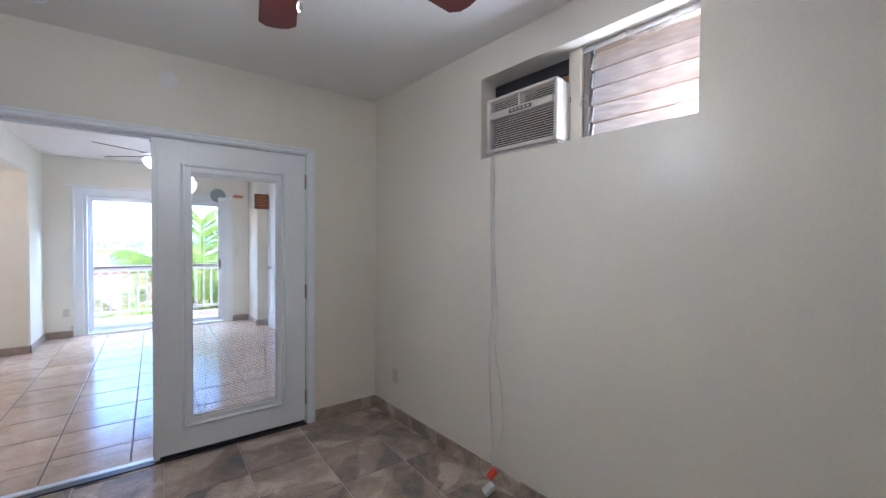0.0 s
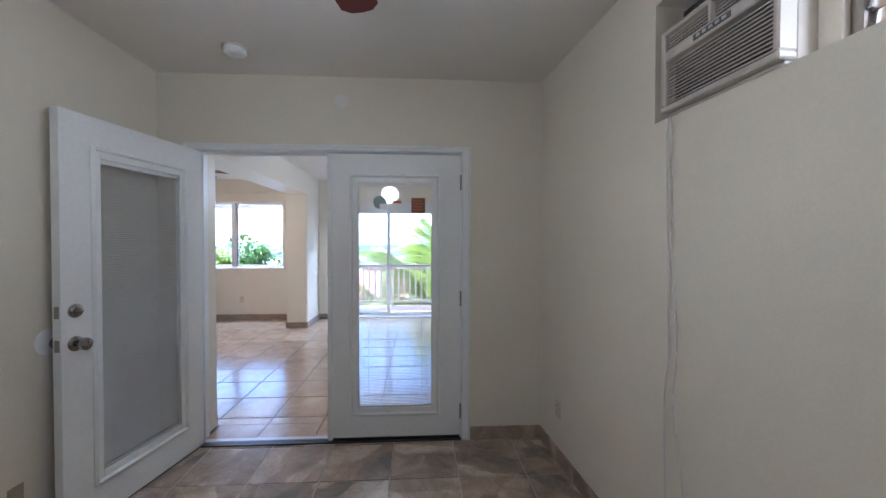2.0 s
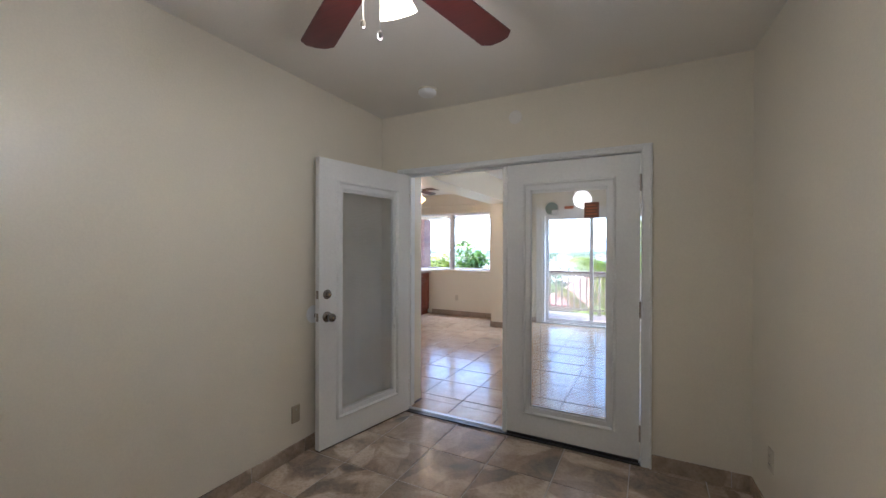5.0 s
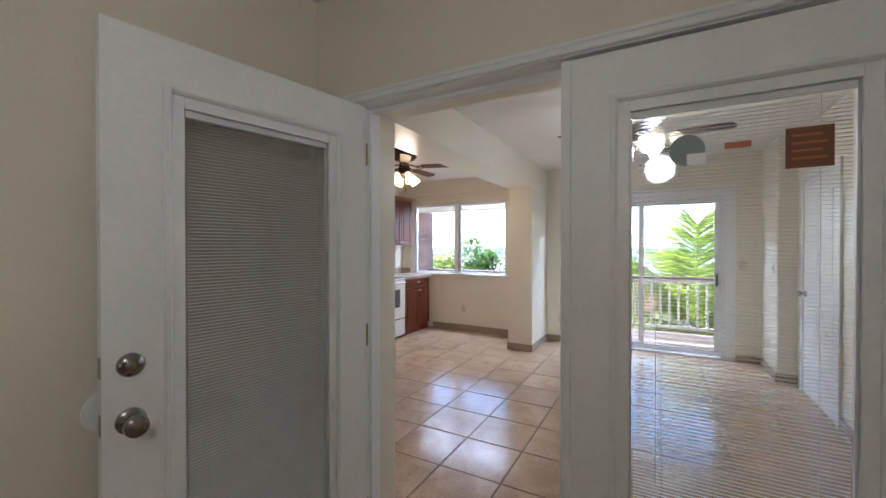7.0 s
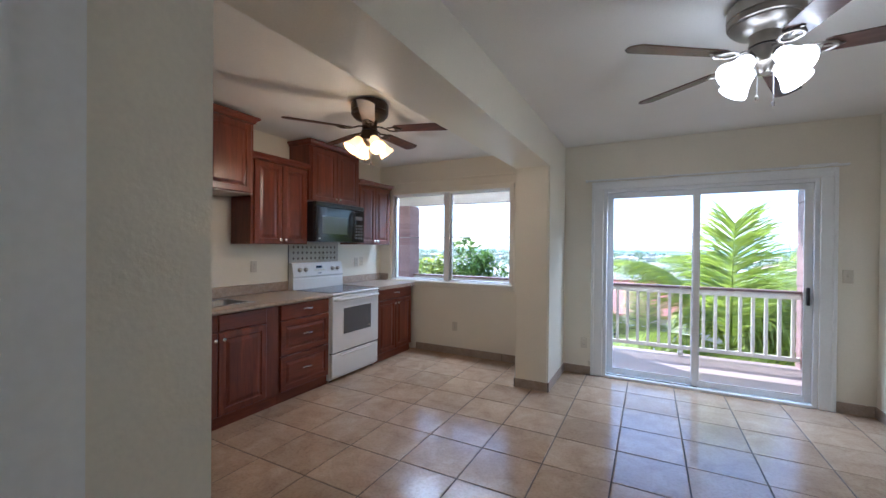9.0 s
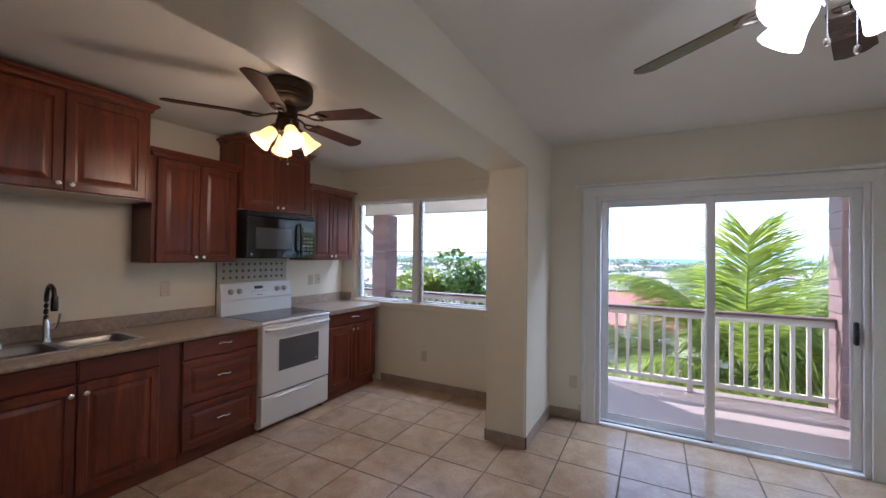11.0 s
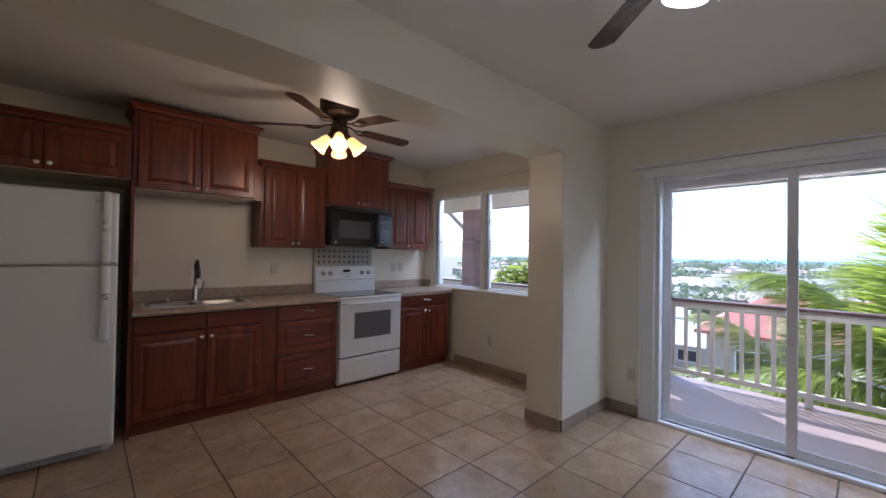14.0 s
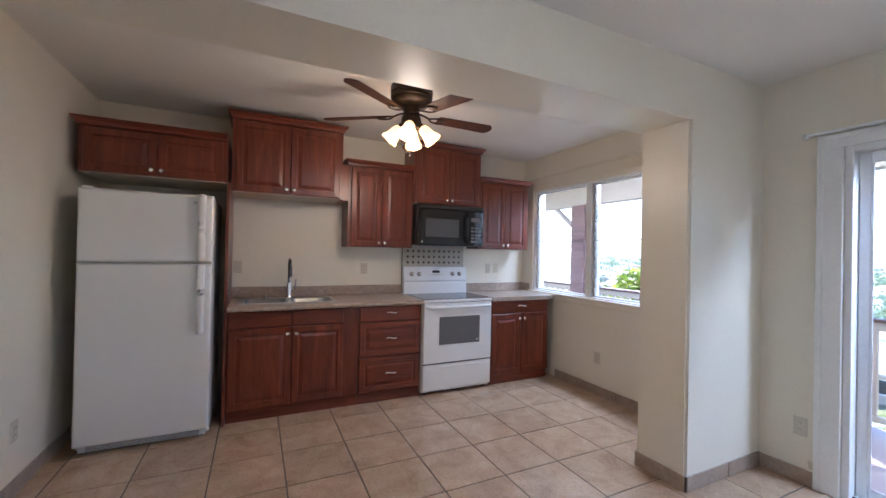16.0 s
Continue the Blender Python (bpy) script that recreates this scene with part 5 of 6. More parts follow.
def wall_plate(name, label, at, rz, kind):
    """A plate on a wall, facing local +x."""
    root = thing(name, label, "switch" if "switch" in name else "outlet", at, rz, group=name + "s")
    part("plate", rings_panel(-0.035, 0.035, -0.057, 0.057, [(0, 0), (0, 0.003), (0.004, 0.006), (0.01, 0.006)]), TANPLATE if kind == "blank" else PLASTIC, root)
    if kind == "outlet":
        for s in (-0.021, 0.021):
            f = part("socket", lathe([(0.0165, 0.0), (0.0165, 0.0025), (0.0, 0.0025)], (0.006, 0, s), 16, turn=AX), PLASTIC, root)
            for d in (-0.006, 0.006):
                part("slot", box(0.0084, 0.0092, d - 0.001, d + 0.001, s - 0.003, s + 0.006), BLACK, f)
    elif kind == "switch":
        part("toggle", moved(box(0, 0.014, -0.005, 0.005, -0.012, 0.012, 0.002), pose(0.004, 0, 0, 0, -18, 0)), PLASTIC, root)
    part("screw", lathe([(0.003, 0), (0.0025, 0.001), (0, 0.001)], (0.006, 0, 0 if kind == "outlet" else 0.03), 8, turn=AX), STEEL, root)
    return root


OUT, SWI = "ivory duplex outlet with plate on the wall", "ivory toggle switch with plate on the wall"
wall_plate("wall_outlet", OUT, (-2.36, YS, 0.36), -90, "outlet")
wall_plate("wall_outlet", OUT, (-0.76, YS, 0.345), -90, "outlet")
wall_plate("light_switch", SWI, (1.375, YS, 1.17), -90, "switch")
wall_plate("light_switch", SWI, (XB, 7.31, 1.17), 180, "switch")
wall_plate("wall_outlet", OUT, (XB, 7.51, 0.33), 180, "outlet")
wall_plate("wall_outlet", OUT, (XW, 5.815, 1.185), 0, "outlet")
wall_plate("wall_outlet", OUT, (XW, 7.335, 1.185), 0, "outlet")
wall_plate("light_switch", SWI, (XW, 7.44, 1.19), 0, "switch")
wall_plate("wall_outlet", OUT, (XW, 4.645, 1.2), 0, "outlet")
wall_plate("wall_outlet", OUT, (-2.45, YK, 0.35), 90, "outlet")
skew(wall_plate("wall_outlet", OUT, (BR, 3.0, 0.335), 180, "outlet"), BR, EAST_SKEW)
skew(wall_plate("blank_plate", "tan blank cover plate low on the bedroom wall", (BL, 2.345, 0.285), 0, "blank"), BL, WEST_SKEW)
jk = thing("phone_jack", "small ivory phone jack low on the wall", "phone jack", (-0.705, YS, 0.13), -90)
part("plate", rings_panel(-0.012, 0.022, -0.025, 0.025, [(0, 0), (0, 0.008), (0.004, 0.014), (0.008, 0.014)]), PLASTIC, jk)

sm = thing("smoke_detector", "round white smoke detector on the bedroom ceiling", "smoke detector", (-0.23, 2.94, 2.54))
part("base", lathe([(0.0, 0.0), (0.07, 0.0), (0.072, -0.012), (0.0, -0.012)], (0, 0, 0), 32), PLASTIC, sm, "", True)
part("cover", lathe([(0.066, -0.012), (0.064, -0.03), (0.052, -0.042), (0.02, -0.045), (0.0, -0.045)], (0, 0, 0), 32), WHITE, sm, "", True)
cv = thing("cover_plate", "round painted cover plate above the french doors", "cover plate", (0.31, YB, 2.37), -90)
part("disc", lathe([(0.05, 0), (0.05, 0.003), (0.044, 0.006), (0.0, 0.006)], (0, 0, 0), 28, turn=AX), CEIL, cv, "", True)
bp = thing("door_bumper", "round white knob bumper on the bedroom wall", "door stop", (BL, 2.5, 0.93))
skew(bp, BL, WEST_SKEW)
part("disc", lathe([(0.062, 0), (0.062, 0.004), (0.05, 0.012), (0.02, 0.009), (0.0, 0.009)], (0, 0, 0), 28, turn=AX), WHITE, bp, "", True)


def side_door():
    """The white door in the living room's long wall."""
    root = thing("door_3", "white closed door in the living room wall", "door", (XR, 6.08, 0.0), 180, kind="structure")
    part("casing", frame_bm(-0.93, 0.03, 0.0, 2.09, 0.07, 0.0, 0.02, 0.004, "lrt"), WHITE, root)
    part("leaf", rings_panel(-0.86, -0.04, 0.01, 2.02, [(0, 0), (0, 0.006), (0.003, 0.008), (0.02, 0.008)]), WHITE, root)
    for z0, z1 in ((0.18, 0.86), (1.0, 1.88)):
        for y0, y1 in ((-0.76, -0.48), (-0.42, -0.14)):
            part("raised_panel", rings_panel(y0, y1, z0, z1, [(0, 0.007), (0.0, 0.009), (0.012, 0.014), (0.03, 0.011), (0.05, 0.014)]), WHITE, root)
    part("door_knob", lathe([(0.03, 0), (0.03, 0.006), (0.012, 0.012), (0.012, 0.03), (0.026, 0.04), (0.026, 0.055), (0.01, 0.064), (0, 0.064)], (0.008, -0.8, 0.95), 20, turn=AX), NICKEL, root, "satin nickel knob", True)


side_door()

# ---- the balcony ----
YR, DZ = 9.47, -0.05


def balcony():
    structure("balcony_deck", box(-5.2, 3.4, YS + 0.16, YR + 0.14, DZ - 0.2, DZ, 0.01), DECK, "smooth pinkish-brown coated balcony deck", "balcony floor")
    structure("balcony_soffit", box(-5.6, 3.8, YS + 0.16, YR + 0.42, 2.42, 2.5), SOFFIT, "tan boarded balcony ceiling", "soffit")
    structure("balcony_beam", box(-5.4, 3.6, YR - 0.09, YR + 0.06, 2.14, 2.42, 0.006), SOFFIT, "tan painted edge beam of the balcony roof", "beam")
    structure("roof_fascia", box(-5.6, 3.8, YR + 0.42, YR + 0.46, 2.36, 2.56, 0.004), RAILPAINT, "tan fascia board of the balcony roof", "fascia")
    for x0, x1 in ((-4.27, -4.0), (-1.36, -0.985), (1.49, 1.87)):
        root = thing("balcony_post", "square balcony post clad in red-brown lapped boards", "post", ((x0 + x1) / 2, YR, DZ), group="balcony posts")
        w = (x1 - x0) / 2
        part("core", box(-w + 0.02, w - 0.02, -0.15, 0.15, 0.0, 2.19), SIDING, root)
        n = 13
        bm = bmesh.new()
        h = 2.19 / n
        rings = [[bm.verts.new((sx * (w - o), sy * (0.17 - o), z)) for sx, sy in ((-1, -1), (1, -1), (1, 1), (-1, 1))] for z, o in ((0, 0.0), (h * 0.97, 0.007), (h * 0.97, 0.03), (0, 0.03))]
        for k in range(4):
            for q in range(4):
                a, b = rings[k], rings[(k + 1) % 4]
                bm.faces.new((a[q], a[(q + 1) % 4], b[(q + 1) % 4], b[q]))
        first = part("lap_board", bm, SIDING, root)
        for k in range(1, n):
            copy_part(first, "lap_board", root, pose(0, 0, h * k))
    for x0, x1 in ((-4.0, -1.36), (-0.985, 1.49), (1.87, 3.4), (-5.2, -4.27)):
        root = thing("balcony_railing", "tan painted balcony railing with square balusters and brown cap", "railing", (x0, YR, DZ), group="balcony railings")
        L = x1 - x0
        part("cap_rail", box(0, L, -0.055, 0.055, 0.915, 0.945, 0.006), RAILTOP, root, "brown wooden cap rail")
        part("top_rail", box(0, L, -0.02, 0.02, 0.84, 0.914, 0.003), RAILPAINT, root)
        part("bottom_rail", box(0, L, -0.02, 0.02, 0.085, 0.135, 0.003), RAILPAINT, root)
        n = max(2, round(L / 0.128))
        first = None
        for k in range(n):
            x = (k + 0.5) * L / n
            if first is None:
                first = part("baluster", box(-0.018, 0.018, -0.018, 0.018, 0.135, 0.84, 0.003), RAILPAINT, root)
                first.matrix_basis = pose(x, 0, 0)
            else:
                copy_part(first, "baluster", root, pose(x, 0, 0))
        part("support_block", box(L / 2 - 0.03, L / 2 + 0.03, -0.02, 0.02, 0.0, 0.085), RAILPAINT, root)
    br = thing("knee_brace", "tan diagonal brace from post to roof beam", "brace", (-4.25, YR, 1.72))
    part("brace", moved(box(-0.03, 0.03, -0.03, 0.03, 0.0, 0.74, 0.004), Matrix.Rotation(radians(-52), 4, "Y")), SOFFIT, br)


balcony()

# ---- the view ----
GROUND = tile_mat("dry_hillside_ground", [(0.3, (0.1, 0.11, 0.05)), (0.5, (0.19, 0.18, 0.1)), (0.7, (0.3, 0.26, 0.18))], 0.05, 0.9)
ROAD = paint("pale_road", (0.26, 0.25, 0.24), 0.8, 0.1, 4, 0.1)
SEA = paint("blue_sea", (0.09, 0.26, 0.3), 0.35, 0.1, 0.05, 0.0, spread=0.003)
# the hills' pale blue is distance haze put into the base colour
HILL = paint("hills_haze_tinted", (0.4, 0.48, 0.53), 0.95, 0.08, 0.01, 0.0, spread=0.002)
PALM = leaf_mat("palm_leaf", (0.15, 0.22, 0.03), (0.42, 0.48, 0.07), 0.6)
PALM_Y = leaf_mat("yellowing_palm_leaf", (0.16, 0.2, 0.04), (0.36, 0.36, 0.09), 0.4)
LEAF = leaf_mat("tree_leaf", (0.06, 0.11, 0.02), (0.19, 0.29, 0.06), 0.45)
# distance haze is mixed into this leaf colour, paler and greyer than the near trees
HAZE_LEAF = leaf_mat("far_leaf_haze_tinted", (0.16, 0.21, 0.13), (0.27, 0.32, 0.19), 0.3)
LEAF_Y = leaf_mat("yellow_green_leaf", (0.12, 0.17, 0.02), (0.36, 0.41, 0.06), 0.5)
BARK = paint("grey_bark", (0.17, 0.13, 0.1), 0.9, 0.2, 30, 0.5, dist=0.01)
STUCCO = paint("tan_stucco", (0.5, 0.42, 0.34), 0.85, 0.08, 20, 0.2)
REDROOF = paint("faded_red_roof", (0.5, 0.16, 0.11), 0.7, 0.12, 6, 0.3, dist=0.02)
PALEROOF = paint("pale_grey_roof", (0.55, 0.53, 0.5), 0.7, 0.1, 6, 0.2, dist=0.02)
WINDARK = paint("dark_window", (0.03, 0.035, 0.04), 0.15, 0.1, 6, 0.0)
CARWHITE = paint("white_car_paint", (0.7, 0.7, 0.7), 0.25, 0.04, 6, 0.0)


def land_z(y):
    pts = [(-5000, -3.4), (9.5, -3.4), (20, -5.6), (34, -9.4), (44, -11.0), (400, -12.0), (1400, -15), (2200, -22), (5000, -22)]
    for (a, p), (b, q) in zip(pts, pts[1:]):
        if y <= b:
            return p + (q - p) * (y - a) / (b - a)
    return -22


def land():
    ys = [-400, -60, 0, 9.5, 12, 16, 20, 27, 34, 39, 44, 60, 90, 140, 220, 400, 700, 1000, 1300, 1700, 2200]
    xs = [-3000, -1200, -500, -200, -90, -50, -30, -20, -12, -6, 0, 6, 12, 20, 30, 50, 90, 200, 500, 1200, 3000]
    bm = bmesh.new()
    grid = [[bm.verts.new((x, y, land_z(y) + (0.5 * noise.noise(Vector((x * 0.07, y * 0.07, 0))) if 9 < y < 44 and abs(x) < 60 else 0))) for x in xs] for y in ys]
    for a, b in zip(grid, grid[1:]):
        for k in range(len(xs) - 1):
            bm.faces.new((a[k], a[k + 1], b[k + 1], b[k]))
    structure("ground", bm, GROUND, "dry green hillside and coastal plain below the balcony", "ground")
    bm = bmesh.new()
    bm.faces.new([bm.verts.new(p) for p in ((-4800, 1200, -14.8), (4800, 1200, -14.8), (4800, 4900, -14.8), (-4800, 4900, -14.8))])
    structure("sea", bm, SEA, "pale turquoise sea beyond the town", "water")
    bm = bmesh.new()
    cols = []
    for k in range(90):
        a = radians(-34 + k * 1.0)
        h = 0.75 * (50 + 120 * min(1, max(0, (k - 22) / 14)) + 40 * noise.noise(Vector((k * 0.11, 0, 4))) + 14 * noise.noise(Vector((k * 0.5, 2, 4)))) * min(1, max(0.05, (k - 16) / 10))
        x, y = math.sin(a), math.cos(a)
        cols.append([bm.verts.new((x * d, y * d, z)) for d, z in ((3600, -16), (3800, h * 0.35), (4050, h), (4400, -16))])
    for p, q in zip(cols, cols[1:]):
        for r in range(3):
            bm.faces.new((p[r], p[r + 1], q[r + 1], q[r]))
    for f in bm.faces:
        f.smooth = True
    ob = structure("backdrop_hills", bm, HILL, "hills across the water, haze painted in as pale blue", "hills")
    bm = bmesh.new()
    bm.faces.new([bm.verts.new(p) for p in ((-60, 41.0, land_z(41.0) + 0.12), (60, 41.0, land_z(41.0) + 0.12), (60, 47.5, -10.9), (-60, 47.5, -10.9))])
    structure("road", bm, ROAD, "pale asphalt street below the hillside", "road")


land()


def frond(bm, base, az, elev, length, droop, width=0.55, n=46, seed=0):
    """A feather leaf: a rachis that bends down, with long narrow leaflets in pairs."""
    rng = random.Random(seed)
    a, e = radians(az), radians(elev)
    p = Vector(base)
    step = length / n
    side0 = Vector((-math.sin(a), math.cos(a), 0))
    spine = []
    for k in range(n + 1):
        d = Vector((math.cos(a) * math.cos(e), math.sin(a) * math.cos(e), math.sin(e)))
        spine.append((p.copy(), d))
        p = p + d * step
        e -= droop * 3.0 * (k / n) ** 1.3 / n
    tube([s[0] for s in spine], [0.02 * (1 - 0.9 * k / n) for k in range(n + 1)], 5, bm)
    for k in range(5, n + 1):
        t = k / n
        q, d = spine[k]
        nrm = side0.cross(d).normalized()
        full = 0.5 + 0.5 * min(1.0, t / 0.32) - 0.3 * max(0.0, (t - 0.8) / 0.2) ** 2
        for s in (-1, 1):
            clump = rng.uniform(-0.22, 0.22)
            for half in (0.0, 0.17, 0.33, 0.5, 0.67, 0.83):
                L = width * 1.8 * full * rng.uniform(0.66, 1.14)
                o = q + d * step * (half + rng.uniform(-0.1, 0.1))
                ahead = 0.34 + 0.75 * t + 0.5 * t ** 8 + clump + rng.uniform(-0.12, 0.12)
                out = (side0 * s + d * ahead + nrm * rng.uniform(-0.05, 0.4)).normalized()
                w = (d - out * d.dot(out)).normalized() * rng.uniform(0.007, 0.012)
                sag = rng.uniform(0.12, 0.55)
                m1 = o + out * L * 0.45 - Vector((0, 0, L * sag * 0.14))
                m2 = o + out * L * 0.78 - Vector((0, 0, L * sag * 0.5))
                tip = o + out * L * 0.98 - Vector((0, 0, L * sag * 1.05))
                v = [bm.verts.new(c) for c in (o - w * 0.5, o + w * 0.5, m1 + w, m1 - w, m2 + w * 0.7, m2 - w * 0.7, tip)]
                bm.faces.new((v[0], v[1], v[2], v[3]))
                bm.faces.new((v[3], v[2], v[4], v[5]))
                bm.faces.new((v[5], v[4], v[6]))


def palm(label, at, crown_z, fronds, mat, lean=(0.0, 0.0), seed=0):
    root = thing("palm_tree", label, "palm tree", at, group="palms")
    h = crown_z - at[2]
    top = Vector((lean[0], lean[1], h))
    pts = [Vector((lean[0] * (k / 10) ** 1.5, lean[1] * (k / 10) ** 1.5, h * k / 10)) for k in range(11)]
    part("trunk", tube(pts, [0.16 - 0.06 * k / 10 for k in range(11)], 10), BARK, root, "slim ringed palm trunk", True)
    for k, (az, el, L, dr, w) in enumerate(fronds):
        bm = bmesh.new()
        frond(bm, top, az, el, L, dr, w, seed=seed * 50 + k)
        part("frond", bm, mat, root)


palm("tall green coconut palm close beyond the railing", (1.0, 12.4, land_z(12.4) - 0.1), -0.45, [
    (268, 82, 2.3, 0.12, 0.58), (10, 64, 2.9, 0.3, 0.5), (20, 52, 2.6, 0.6, 0.6), (150, 50, 2.9, 0.75, 0.55), (178, 62, 2.2, 0.7, 0.5), (0, 38, 2.6, 0.9, 0.6), (-28, 30, 2.4, 1.0, 0.6),
    (205, 18, 2.3, 1.0, 0.55), (240, 8, 2.2, 1.0, 0.6), (300, 12, 2.2, 1.0, 0.6), (60, 48, 2.5, 0.9, 0.55), (110, 62, 2.5, 0.8, 0.55), (330, 52, 2.5, 0.8, 0.6), (345, 5, 2.2, 0.9, 0.6), (190, -8, 2.2, 0.9, 0.55), (40, 12, 2.3, 1.0, 0.6), (270, -18, 2.0, 0.8, 0.55)],
    PALM, (0.2, -0.25), 1)
palm("yellowing coconut palm lower on the slope", (0.1, 14.6, land_z(14.6) - 0.1), -1.35, [
    (165, 52, 2.5, 0.75, 0.42), (182, 18, 2.5, 0.8, 0.42), (100, 60, 2.3, 0.7, 0.42), (30, 50, 2.4, 0.8, 0.45), (205, -6, 2.3, 0.7, 0.42), (300, 10, 2.2, 0.8, 0.42), (345, 8, 2.3, 0.8, 0.42)],
    PALM_Y, (-0.2, -0.2), 2)
palm("green coconut palm down the slope", (3.6, 16.4, land_z(16.4) - 0.1), -1.0, [
    (20, 45, 2.8, 0.9, 0.6), (70, 60, 2.6, 0.8, 0.55), (130, 50, 2.7, 0.8, 0.55), (175, 35, 2.8, 0.9, 0.6), (225, 20, 2.6, 0.9, 0.6), (275, 15, 2.5, 0.9, 0.6), (320, 20, 2.6, 0.9, 0.6), (350, 12, 2.6, 0.9, 0.6)],
    PALM, (-0.2, -0.2), 3)


def leafy(bm, centre, r, n, rng, size):
    """Small leaves through an uneven clump."""
    for _ in range(n):
        d = Vector((rng.gauss(0, 1), rng.gauss(0, 1), rng.gauss(0, 0.8)))
        d = d.normalized() * r * (0.55 + 0.5 * rng.random())
        c = Vector(centre) + d
        q = Euler((rng.uniform(-0.9, 0.9), rng.uniform(-0.9, 0.9), rng.uniform(0, 6.3))).to_matrix()
        s = size * rng.uniform(0.7, 1.4)
        bm.faces.new([bm.verts.new(c + q @ Vector(p)) for p in ((-s, 0, 0), (0, -s * 0.5, 0.02), (s, 0, 0), (0, s * 0.5, 0.02))])


def tree(name, label, at, h, r, mat, seed, clumps=16, leaves=150, size=0.14, trunk=True):
    rng = random.Random(seed)
    root = thing(name, label, "tree" if name == "tree" else "shrub", at, group=name + "s")
    cs = []
    for k in range(clumps):
        a, d = rng.uniform(0, 6.28), r * math.sqrt(rng.random()) * 0.8
        cs.append((math.cos(a) * d, math.sin(a) * d, h * (0.62 if trunk else 0.45) + rng.uniform(-0.28, 0.34) * h * (1 - 0.6 * d / r)))
    b = bmesh.new()
    if trunk:
        tube([(0, 0, -0.2), (0.05, 0, h * 0.2), (0, 0.05, h * 0.42)], [0.05 * r, 0.04 * r, 0.032 * r], 8, b)
        for c in cs[:7]:
            tube(arc([(0, 0.05, h * 0.4), (c[0] * 0.4, c[1] * 0.4, h * 0.48), c], 3), [0.028 * r * (1 - 0.12 * k) for k in range(7)], 5, b)
    else:
        for c in cs[:6]:
            tube([(c[0] * 0.2, c[1] * 0.2, -0.1), (c[0] * 0.7, c[1] * 0.7, c[2] * 0.6), c], [0.03, 0.02, 0.01], 5, b)
    part("trunk" if trunk else "stems", b, BARK, root, "", True)
    bm = bmesh.new()
    for c in cs:
        leafy(bm, c, r * rng.uniform(0.26, 0.42), leaves, rng, size)
    part("crown", bm, mat, root, "uneven leafy crown")


tree("tree", "broad dark green tree beyond the kitchen window", (-4.3, 12.7, land_z(12.7)), 6.0, 0.85, LEAF, 11, 34, 150, 0.07)
tree("tree", "yellow-green mango tree beyond the kitchen window", (-5.6, 12.2, land_z(12.2)), 5.75, 1.0, LEAF_Y, 12, 40, 150, 0.08)
tree("tree", "dark green tree on the slope", (5.5, 21, land_z(21)), 5.2, 2.6, LEAF, 13, 18, 150, 0.15)
for k, (x, y, h, r, mt) in enumerate(((-3.2, 12.2, 2.6, 1.1, LEAF_Y), (-0.9, 11.6, 2.5, 0.9, LEAF), (0.9, 11.2, 2.5, 0.9, LEAF_Y), (2.6, 11.8, 2.9, 1.1, LEAF), (-5.6, 13.0, 2.6, 1.2, LEAF), (4.4, 12.6, 2.8, 1.2, LEAF), (-4.5, 22, 2.4, 1.8, LEAF_Y), (0.8, 24, 2.6, 2.0, LEAF), (-8.5, 30, 3.0, 2.4, LEAF_Y), (-14, 33, 3.2, 2.6, LEAF))):
    tree("shrub", "yellow-green leafy shrub on the slope" if mt is LEAF_Y else "dark green leafy shrub on the slope", (x, y, land_z(y)), h, r, mt, 30 + k, 12, 110, 0.1, False)


def house(label, at, w, d, h, rise, rz, roof_mat):
    """A low house with a hipped roof, doors and windows."""
    root = thing("house", label, "house", at, rz, group="houses")
    part("wall", box(-w / 2, w / 2, -d / 2, d / 2, -1.0, h), STUCCO, root)
    bm = bmesh.new()
    o = 0.6
    lo = [bm.verts.new((sx * (w / 2 + o), sy * (d / 2 + o), h)) for sx, sy in ((-1, -1), (1, -1), (1, 1), (-1, 1))]
    lo2 = [bm.verts.new((v.co.x, v.co.y, h - 0.18)) for v in lo]
    r0, r1 = bm.verts.new((-w / 2 + d * 0.45, 0, h + rise)), bm.verts.new((w / 2 - d * 0.45, 0, h + rise))
    bm.faces.new((lo[0], lo[1], r1, r0)), bm.faces.new((lo[2], lo[3], r0, r1)), bm.faces.new((lo[1], lo[2], r1)), bm.faces.new((lo[3], lo[0], r0))
    bm.faces.new(lo2)
    for k in range(4):
        bm.faces.new((lo[k], lo[(k + 1) % 4], lo2[(k + 1) % 4], lo2[k]))
    roof = part("roof", bm, roof_mat, root)
    part("ridge", tube([(-w / 2 + d * 0.45, 0, h + rise + 0.02), (w / 2 - d * 0.45, 0, h + rise + 0.02)], 0.09, 6), roof_mat, roof)
    for x, ww, z0, z1, nm in ((-w * 0.36, 1.6, 0.9, 2.1, "window"), (-w * 0.12, 1.0, 0.0, 2.1, "door"), (w * 0.1, 1.8, 0.9, 2.1, "window"), (w * 0.34, 1.6, 0.9, 2.1, "window")) + (((-w * 0.3, 1.3, 4.0, 5.6, "window"), (-w * 0.02, 2.6, 3.4, 5.8, "window"), (w * 0.3, 1.5, 4.0, 5.6, "window")) if h > 5 else ()):
        b = box(x - ww / 2, x + ww / 2, -d / 2 - 0.05, -d / 2, z0, z1, 0.01)
        p = part(nm, b, WINDARK, root, "dark " + nm)
        part("frame", frame_bm(-ww / 2 - 0.08, ww / 2 + 0.08, z0 - 0.08, z1 + 0.08, 0.09, 0, 0.05, 0.005), WHITE, p).matrix_basis = pose(x, -d / 2 - 0.03, 0, 0, 0, -90)
    return root


